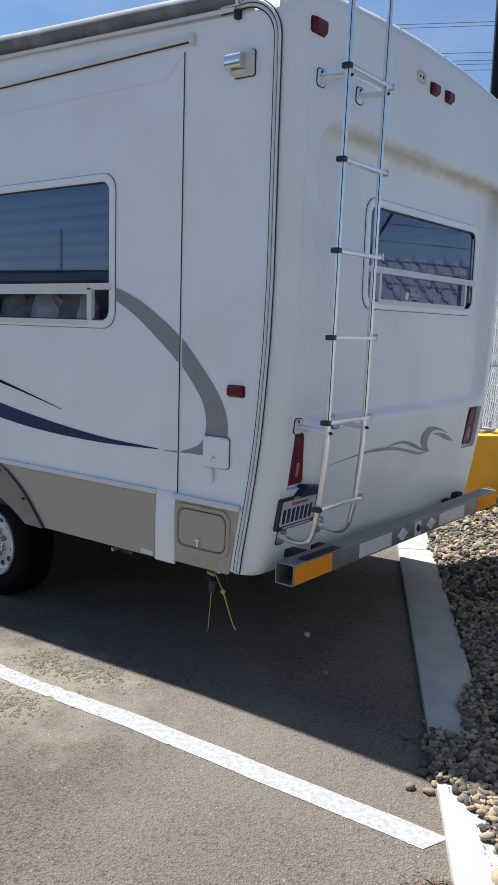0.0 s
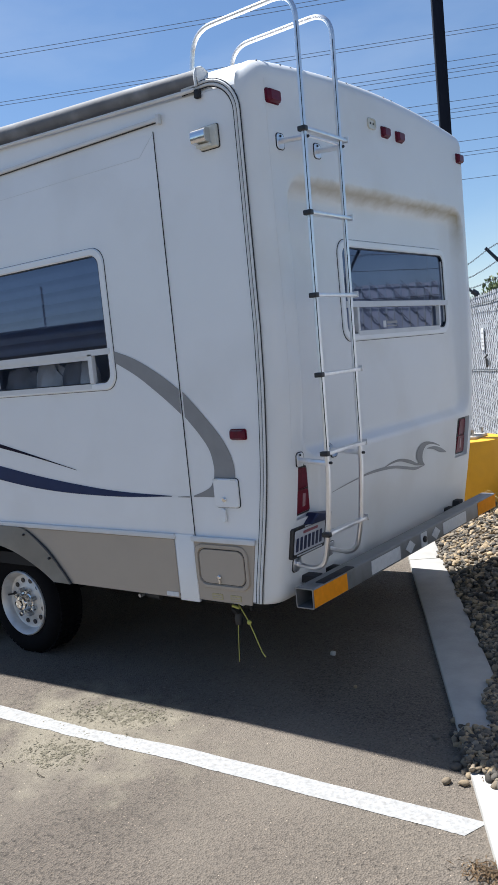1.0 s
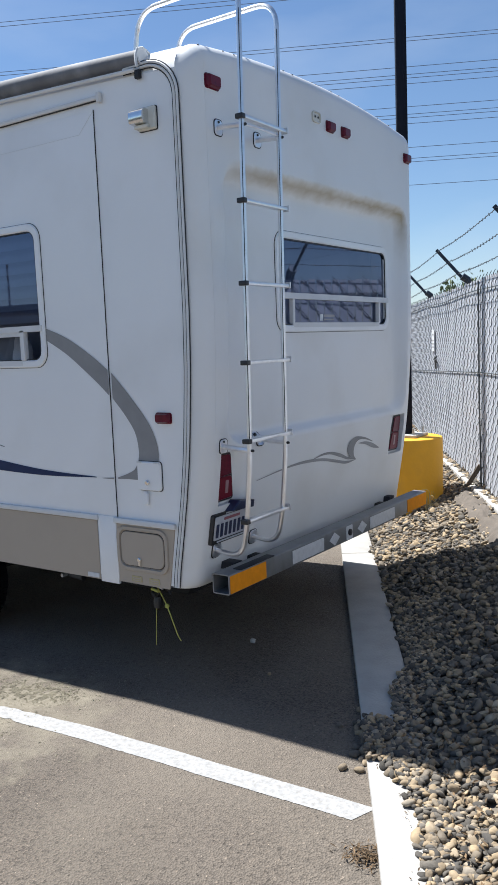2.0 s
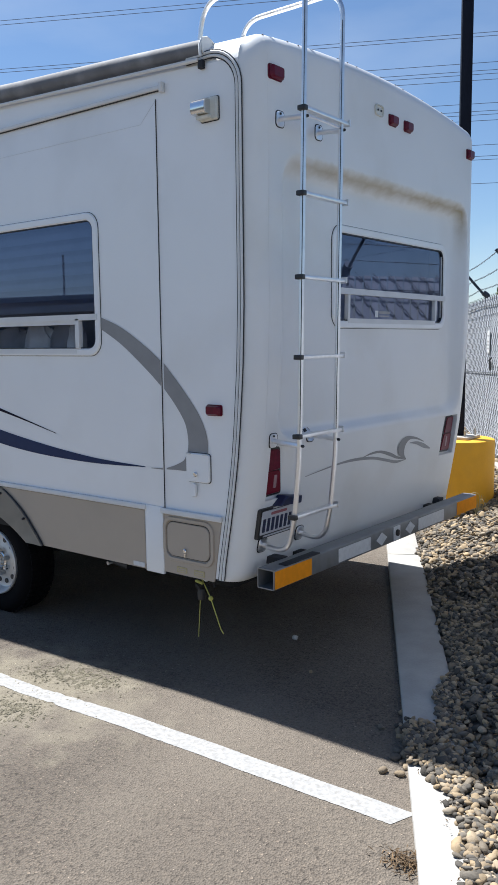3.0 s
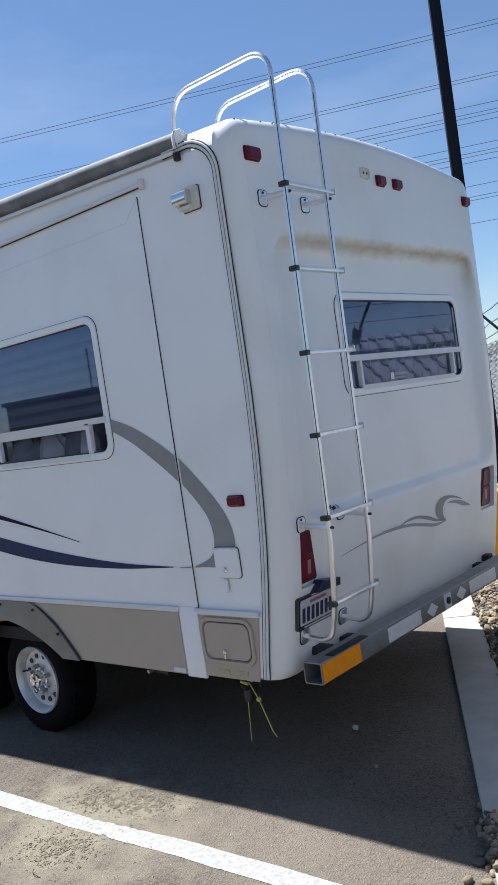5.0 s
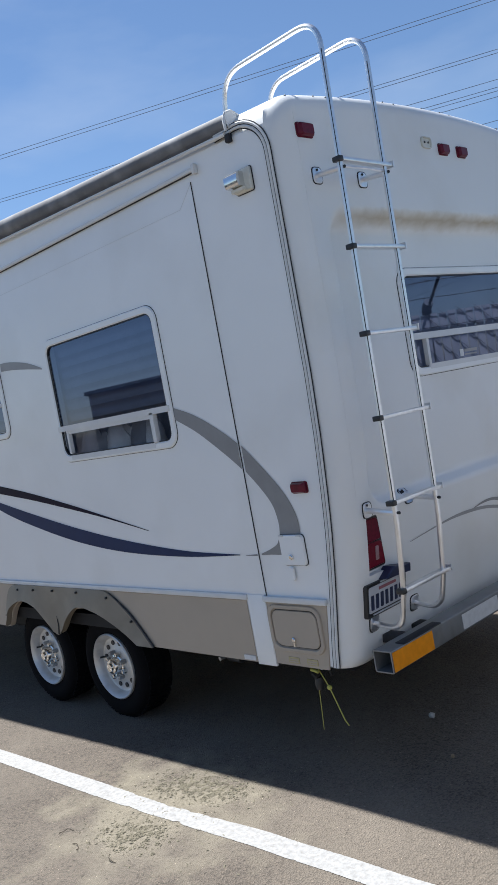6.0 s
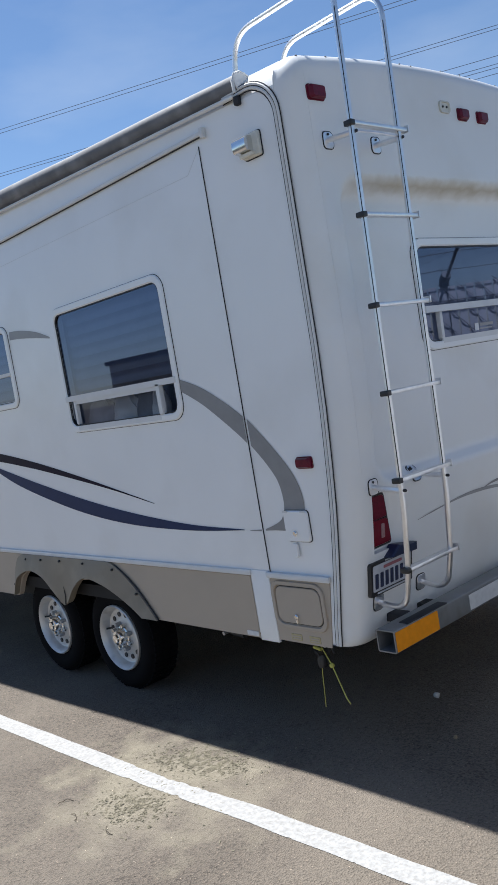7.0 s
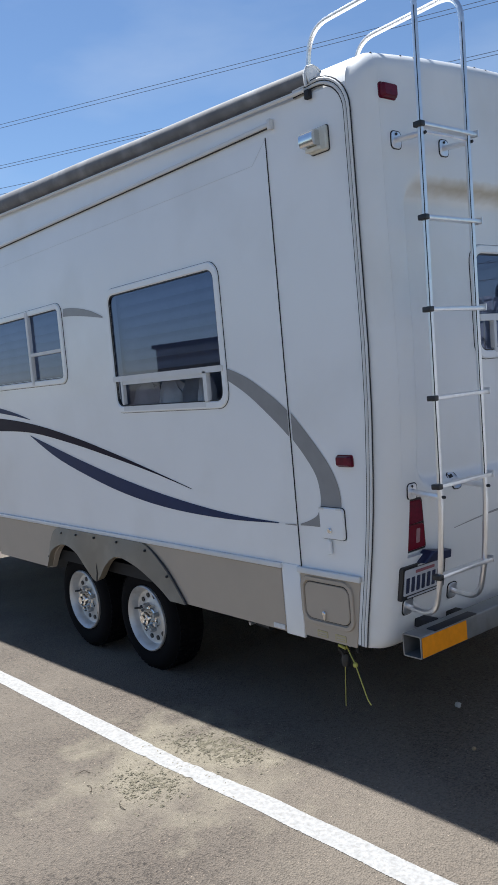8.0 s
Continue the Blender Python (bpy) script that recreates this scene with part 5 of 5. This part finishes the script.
part("small_sign", slab(bmesh.new(), rrect(6.18, 6.36, 1.56, 1.82, 0.01, 2), lambda a, b, d: lot(a, FN - 0.01 - d, b), 0.0, 0.006), TRIM, fence, "small blank white sign on the fence")
for z in (1.61, 1.65, 1.69, 1.76):
    part("print", slab(bmesh.new(), rrect(6.205, 6.335, z - 0.008, z + 0.008, 0.002, 2), lambda a, b, d: lot(a, FN - 0.016 - d, b), 0.0, 0.002), LIGHTDECAL, fence)

bm = new_box(FN - 0.09, FN + 0.10, U0, U1, 0.2, 0.395, bevel=0.01)
bm.transform(Matrix.Rotation(WAY, 4, "Z"))
part("footing", bm, CONCRETE, fence, "pale concrete footing strip")

# a low ridge of hard soil beside the fence
bm = bmesh.new()
rows = []
for k in range(40):
    u = 0.9 + 3.0 * k / 39
    h = math.sin(math.pi * k / 39) ** 0.5
    row = []
    for j in range(9):
        w = j / 8
        n = 1.66 + 0.20 * w + 0.02 * noise.noise((u * 3, w * 2, 4))
        row.append(bm.verts.new(lot(u, n, berm_z(n) - 0.02 + 0.065 * h * math.sin(math.pi * w) ** 0.7 + 0.045 * noise.noise((u * 7, w * 4, 1)) + 0.022 * noise.noise((u * 25, w * 14, 1)))))
    rows.append(row)
for a, b in zip(rows, rows[1:]):
    for j in range(8):
        bm.faces.new((a[j], a[j + 1], b[j + 1], b[j]))
tagged(mesh_object("soil_ridge", bm, RIDGE, 60), "low ridge of hard brown soil by the fence", "soil", kind="structure")
bm = new_box(-0.02, 0.02, -0.012, 0.012, -0.1, 0.26, bevel=0.003)
bm.transform(Matrix.Translation((-0.16, 4.02, 0.36)) @ Euler((0.3, 0.5, 0.4)).to_matrix().to_4x4())
tagged(mesh_object("stake", bm, BARK), "short weathered stake leaning beside the yellow base", "stake")
tuft = thing("grass_tuft", "dry straw-coloured grass by the yellow base", "grass", (-0.36, 3.62, berm_z(1.46)))
rg = random.Random(8)
for k in range(16):
    a, l = rg.uniform(0, 6.28), rg.uniform(0.06, 0.16)
    dx, dy = math.cos(a), math.sin(a)
    part("blade", tube(bmesh.new(), [(0.02 * dx, 0.02 * dy, -0.02), (0.04 * dx, 0.04 * dy, l * 0.6), (0.09 * dx, 0.09 * dy, l)], [0.003, 0.002, 0.0008], 4), DRY, tuft)
for top, lean in ((0.18, 0.04), (0.13, -0.05)):
    part("stem", tube(bmesh.new(), bent([(0, 0, -0.02), (0.01, 0.0, top), (-lean, -0.04, top + 0.02), (-lean * 2, -0.05, top - 0.06)], 0.04), 0.0017, 4), DRY, tuft)

# ---- tree behind the fence ----
tree = thing("tree", "leafy green tree top behind the fence", "tree", lot(9.7, 3.0, 0))
bm = bmesh.new()
tube(bm, [(0, 0, -0.2), (0.03, 0.02, 1.0), (0.0, 0.05, 2.0)], [0.09, 0.07, 0.04], 10)
for k in range(7):
    a = k * 0.9
    tube(bm, [(0, 0.03, 1.4 + 0.08 * k), (0.45 * math.cos(a), 0.45 * math.sin(a), 2.1 + 0.06 * k)], [0.03, 0.008], 6)
part("trunk", bm, BARK, tree)
rng = random.Random(4)
verts, faces = [], []
for k in range(2600):
    a, b = rng.uniform(0, 6.283), rng.gauss(0, 0.4)
    rad = (0.50 + 0.14 * math.sin(3 * a)) * rng.random() ** 0.4
    c = Vector((rad * math.cos(a), rad * math.sin(a), 2.26 + 0.36 * b + 0.08 * math.sin(5 * a)))
    q = Euler((rng.uniform(0, 6), rng.uniform(0, 6), rng.uniform(0, 6))).to_matrix()
    s = rng.uniform(0.025, 0.05)
    o = len(verts)
    verts += [(c + q @ Vector(v) * s)[:] for v in ((-1, 0, 0), (0, -0.5, 0.1), (1, 0, 0), (0, 0.5, 0.1))]
    faces.append((o, o + 1, o + 2, o + 3))
me = bpy.data.meshes.new("crown")
me.from_pydata(verts, [], faces)
me.materials.append(LEAF)
crown_ob = new("crown", me)
crown_ob.parent = tree

# ---- overhead lines ----
FAR = 85.0
AZ = radians(27.0)
ax, ay = -math.sin(AZ), math.cos(AZ)
for k, tn in enumerate((0.403, 0.398, 0.345, 0.341, 0.3125, 0.304, 0.300, 0.2937, 0.268, 0.2595, 0.2555, 0.249, 0.222, 0.2095, 0.2055, 0.179)):
    bm = bmesh.new()
    c = Vector((2.2 + ax * FAR, -2.9 + ay * FAR, 1.75 + FAR * tn))
    tube(bm, [c + Vector((ay * s, -ax * s, 0.00003 * s * s)) for s in np.linspace(-240, 240, 25)], 0.029, 4)
    tagged(mesh_object("power_line", bm, CABLE), "dark overhead power cable against the sky", "power line", "overhead power lines")

# added wall out of view: keeps far-side light from under the trailer
tagged(mesh_object("wall_north", new_box(-12.0, -2.4, 4.6, 4.8, -0.5, 2.6, bevel=0.01), STUCCO), "unseen plain stucco wall, added to shade the ground under the trailer", "wall", kind="structure")

# ---- across the lot: what the glass reflects ----
hall = thing("storage_hall", "low beige storage hall with a grey roof", "building", (-33.8, -31.75, -0.27))
hall.rotation_euler = (0, 0, radians(-47))
part("wall", new_box(-8, 8, -5, 5, -0.2, 4.15), STUCCO, hall)
bm = bmesh.new()
v = [bm.verts.new(p) for p in ((-8.2, -5.2, 4.15), (8.2, -5.2, 4.15), (8.2, 5.2, 4.15), (-8.2, 5.2, 4.15), (-8.2, -5.2, 4.35), (8.2, -5.2, 5.05), (8.2, 5.2, 5.05), (-8.2, 5.2, 4.35))]
for q in ((0, 1, 2, 3), (4, 5, 6, 7), (0, 1, 5, 4), (1, 2, 6, 5), (2, 3, 7, 6), (3, 0, 4, 7)):
    bm.faces.new([v[i] for i in q])
part("roof", bm, ROOFING, hall)
part("mast", tube(bmesh.new(), [(-3.5, 2, 4.0), (-3.5, 2, 7.0)], 0.06, 6), STEEL, hall)
for x in (-5.5, -2.0, 1.5, 5.0):
    part("roller_door", new_box(x - 1.1, x + 1.1, 5.0, 5.05, -0.1, 2.6), ROOFING, hall)

# ---- small loose things ----
def pebble_mesh(seed, squash=0.6):
    bm = bmesh.new()
    bmesh.ops.create_icosphere(bm, subdivisions=2, radius=1.0)
    rg = random.Random(seed)
    off = Vector((rg.uniform(0, 50), rg.uniform(0, 50), rg.uniform(0, 50)))
    el = rg.uniform(0.55, 0.88)
    for v in bm.verts:
        k = 1 + 0.34 * noise.noise(v.co * 1.1 + off) + 0.13 * noise.noise(v.co * 2.6 + off)
        v.co = Vector((v.co.x * k, v.co.y * k * el, v.co.z * k * squash * rg.uniform(0.99, 1.01)))
    me = bpy.data.meshes.new("stone")
    bm.to_mesh(me)
    bm.free()
    me.shade_smooth()
    return me


KINDS = [pebble_mesh(k, 0.34 + 0.06 * (k % 5)) for k in range(14)]
for me in KINDS:
    me.materials.append(STONE)
PALE = pebble_mesh(31, 0.7)
PALE.materials.append(PALESTONE)
for x, y, s in ((-0.287, 0.70, 0.021), (0.64, 0.02, 0.020), (0.816, -0.184, 0.024), (0.822, -0.303, 0.024), (0.89, -0.29, 0.022), (0.80, -0.13, 0.028), (0.86, -0.05, 0.03), (0.66, 0.20, 0.024), (0.05, 0.35, 0.014), (0.2, 1.1, 0.02)):
    pale = s == 0.021 and y > 0.5
    ob = new("pebble", PALE if pale else KINDS[random.randrange(14)])
    ob.matrix_world = pose(x, y, ground_z(x) + s * 0.42, random.uniform(-10, 10), random.uniform(-10, 10), random.uniform(0, 360)) @ Matrix.Scale(s, 4)
    tagged(ob, "pale chalky pebble lying loose on shaded asphalt" if pale else "rounded grey pebble lying loose on asphalt", "pebble", "loose pebbles")

# ---- river stones on the bank, near ones singly, the rest as one heap ----
rng = random.Random(11)
spots = []


def edge_of_stones(u):
    """How far the stones reach over the kerb."""
    ragged = 0.06 * noise.noise((u * 1.7, 0, 3)) + 0.035 * noise.noise((u * 5, 0, 8))
    if u < -0.65:
        lim = 0.69 + min(0.11, (-0.65 - u) * 0.5)
    elif u < -0.27:
        lim = 0.645
    else:
        lim = max(0.805, min(0.925, 0.69 + (u + 0.27) * 0.40))
    return lim + ragged * 0.6


n = 0.64
while n < 1.98:
    u = -3.2
    while u < 8.5:
        a, b = u + rng.uniform(-0.016, 0.016), n + rng.uniform(-0.013, 0.013)
        if b > edge_of_stones(a) and rng.random() < 0.97:
            s = min(max(rng.gauss(0.0195, 0.0065), 0.010), 0.042)
            spots.append((a, b, s))
        u += 0.034
    n += 0.027
extra = [(rng.uniform(-3, 7), rng.uniform(0.95, 1.95), rng.uniform(0.014, 0.034)) for _ in range(1600)]
for _ in range(2600):
    a = rng.uniform(-2.2, 1.2)
    b = edge_of_stones(a) + 0.02 + abs(rng.gauss(0, 0.14))
    extra.append((a, b, rng.uniform(0.007, 0.022)))
for _ in range(3600):                                    # sparser behind
    extra.append((rng.uniform(-7.6, -3.15), rng.uniform(0.95, 1.95), rng.uniform(0.022, 0.045)))
for _ in range(2200):
    extra.append((rng.uniform(8.4, 14.0), rng.uniform(0.95, 1.95), rng.uniform(0.022, 0.045)))
placed = []
for k, (a, b, s) in enumerate(spots + extra):
    up = 0.008 if k >= len(spots) else 0.0
    z = (berm_z(b) if b > 0.93 else 0.03 if b > 0.668 else ground_z(0)) + s * rng.uniform(0.15, 0.45) + up + 0.018 * noise.noise((a * 3, b * 3, 2))
    tilt = 42
    m = Matrix.Translation(lot(a, b, z)) @ Euler((radians(rng.uniform(-tilt, tilt)), radians(rng.uniform(-tilt, tilt)), rng.uniform(0, 6.283))).to_matrix().to_4x4() @ Matrix.Scale(s, 4)
    placed.append((a, b, m, rng.randrange(14)))
singles = sorted((p for p in placed if -1.3 < p[0] < 0.4), key=lambda p: p[1])[:290]
chosen = {id(p) for p in singles}
for p in singles:
    ob = new("stone", KINDS[p[3]])
    ob.matrix_world = p[2]
    ob.parent = gravel
base = []
for me in KINDS:
    co = np.array([v.co[:] for v in me.vertices])
    fa = np.array([f.vertices[:] for f in me.polygons])
    base.append((co, fa))
vv, ff, o = [], [], 0
for p in placed:
    if id(p) in chosen:
        continue
    co, fa = base[p[3]]
    mm = np.array(p[2])
    vv.append(co @ mm[:3, :3].T + mm[:3, 3])
    ff.append(fa + o)
    o += len(co)
me = bpy.data.meshes.new("river_stones")
me.from_pydata(np.concatenate(vv).tolist(), [], np.concatenate(ff).tolist())
me.shade_smooth()
me.materials.append(STONES)
heap = tagged(new("river_stones", me), "grey and tan rounded river stones", "gravel", kind="stuff")

# ---- crumbs of dried mud, twigs and leaf litter ----
rng = random.Random(23)
verts, faces = [], []
for k in range(3000):
    cx, cy = rng.choice(((-1.0, -0.39), (-0.88, -0.37), (-1.12, -0.42), (-0.80, -0.35), (-0.92, -0.87), (-0.88, -0.79)))
    far = 2.6 if rng.random() < 0.12 else 1.0
    x, y = rng.gauss(cx, 0.10 * far), rng.gauss(cy, 0.058 * far)
    if noise.noise((x * 26, y * 26, 3)) < -0.12:
        continue
    s = rng.uniform(0.0012, 0.0044)
    e = Euler((rng.uniform(-0.3, 0.3), rng.uniform(-0.3, 0.3), rng.uniform(0, 6.28))).to_matrix()
    o = len(verts)
    for v in ((-2.2, -0.6, 0), (1.9, -0.8, 0), (2.2, 0.7, 0), (-1.8, 0.9, 0), (-0.9, -0.3, 0.7), (0.6, -0.2, 0.9), (0.5, 0.4, 0.6), (-0.4, 0.4, 0.8)):
        q = e @ Vector(v) * s
        verts.append((x + q.x, y + q.y, ground_z(x) + 0.001 + max(0, q.z)))
    faces += [tuple(o + i for i in f) for f in ((4, 5, 6, 7), (0, 1, 5, 4), (1, 2, 6, 5), (2, 3, 7, 6), (3, 0, 4, 7))]
me = bpy.data.meshes.new("mud_crumbs")
me.from_pydata(verts, [], faces)
me.materials.append(MUD)
tagged(new("mud_crumbs", me), "crumbs of dried tan mud across the painted line", "mud", kind="stuff")
for cx, cy, rad, a0, a1 in ((-1.22, -0.985, 0.050, 100, 215), (-1.10, -1.065, 0.060, 20, 110), (-0.80, -0.985, 0.05, 200, 300)):
    pts = [(cx + rad * math.cos(radians(a)), cy + rad * 0.8 * math.sin(radians(a)), ground_z(cx) + 0.006 + 0.004 * math.sin(a * 0.1)) for a in np.linspace(a0, a1, 9)]
    tagged(mesh_object("twig", tube(bmesh.new(), pts, 0.0018, 5), TWIG), "thin dark curled twig on sandy asphalt", "twig", "twigs")
verts, faces = [], []
for k in range(1300):
    u = rng.uniform(-1.9, -0.45) if rng.random() < 0.75 else rng.uniform(-0.3, 3)
    n = edge_of_stones(u) - abs(rng.gauss(0, 0.02)) if rng.random() < 0.05 and u < -0.65 else rng.uniform(edge_of_stones(u) + 0.02, 1.6)
    z = (berm_z(n) + 0.03 if n > 0.93 else 0.031) + rng.uniform(0, 0.012 if n > 0.93 else 0.003)
    c = lot(u, n, z)
    q = Euler((rng.uniform(-0.7, 0.7), rng.uniform(-0.7, 0.7), rng.uniform(0, 6.28))).to_matrix()
    s = rng.uniform(0.005, 0.020) if n > 0.93 else rng.uniform(0.003, 0.009)
    o = len(verts)
    verts += [(c + q @ Vector(v) * s)[:] for v in ((-1, 0, 0), (0, -0.35, 0.15), (1, 0, 0), (0, 0.35, 0.15))]
    faces.append((o, o + 1, o + 2, o + 3))
for k in range(260):                                     # a clump blown against the kerb
    c = Vector((rng.gauss(1.158, 0.045), rng.gauss(-0.777, 0.030), rng.uniform(0.003, 0.022)))
    q = Euler((rng.uniform(-0.8, 0.8), rng.uniform(-0.8, 0.8), rng.uniform(0, 6.28))).to_matrix()
    s = rng.uniform(0.004, 0.013)
    o = len(verts)
    verts += [(c + q @ Vector(v) * s)[:] for v in ((-1.6, 0, 0), (0, -0.25, 0.15), (1.6, 0, 0), (0, 0.25, 0.15))]
    faces.append((o, o + 1, o + 2, o + 3))
me = bpy.data.meshes.new("leaf_litter")
me.from_pydata(verts, [], faces)
me.materials.append(LITTER)
tagged(new("leaf_litter", me), "brown dry leaf bits among the stones", "leaf litter", kind="stuff")
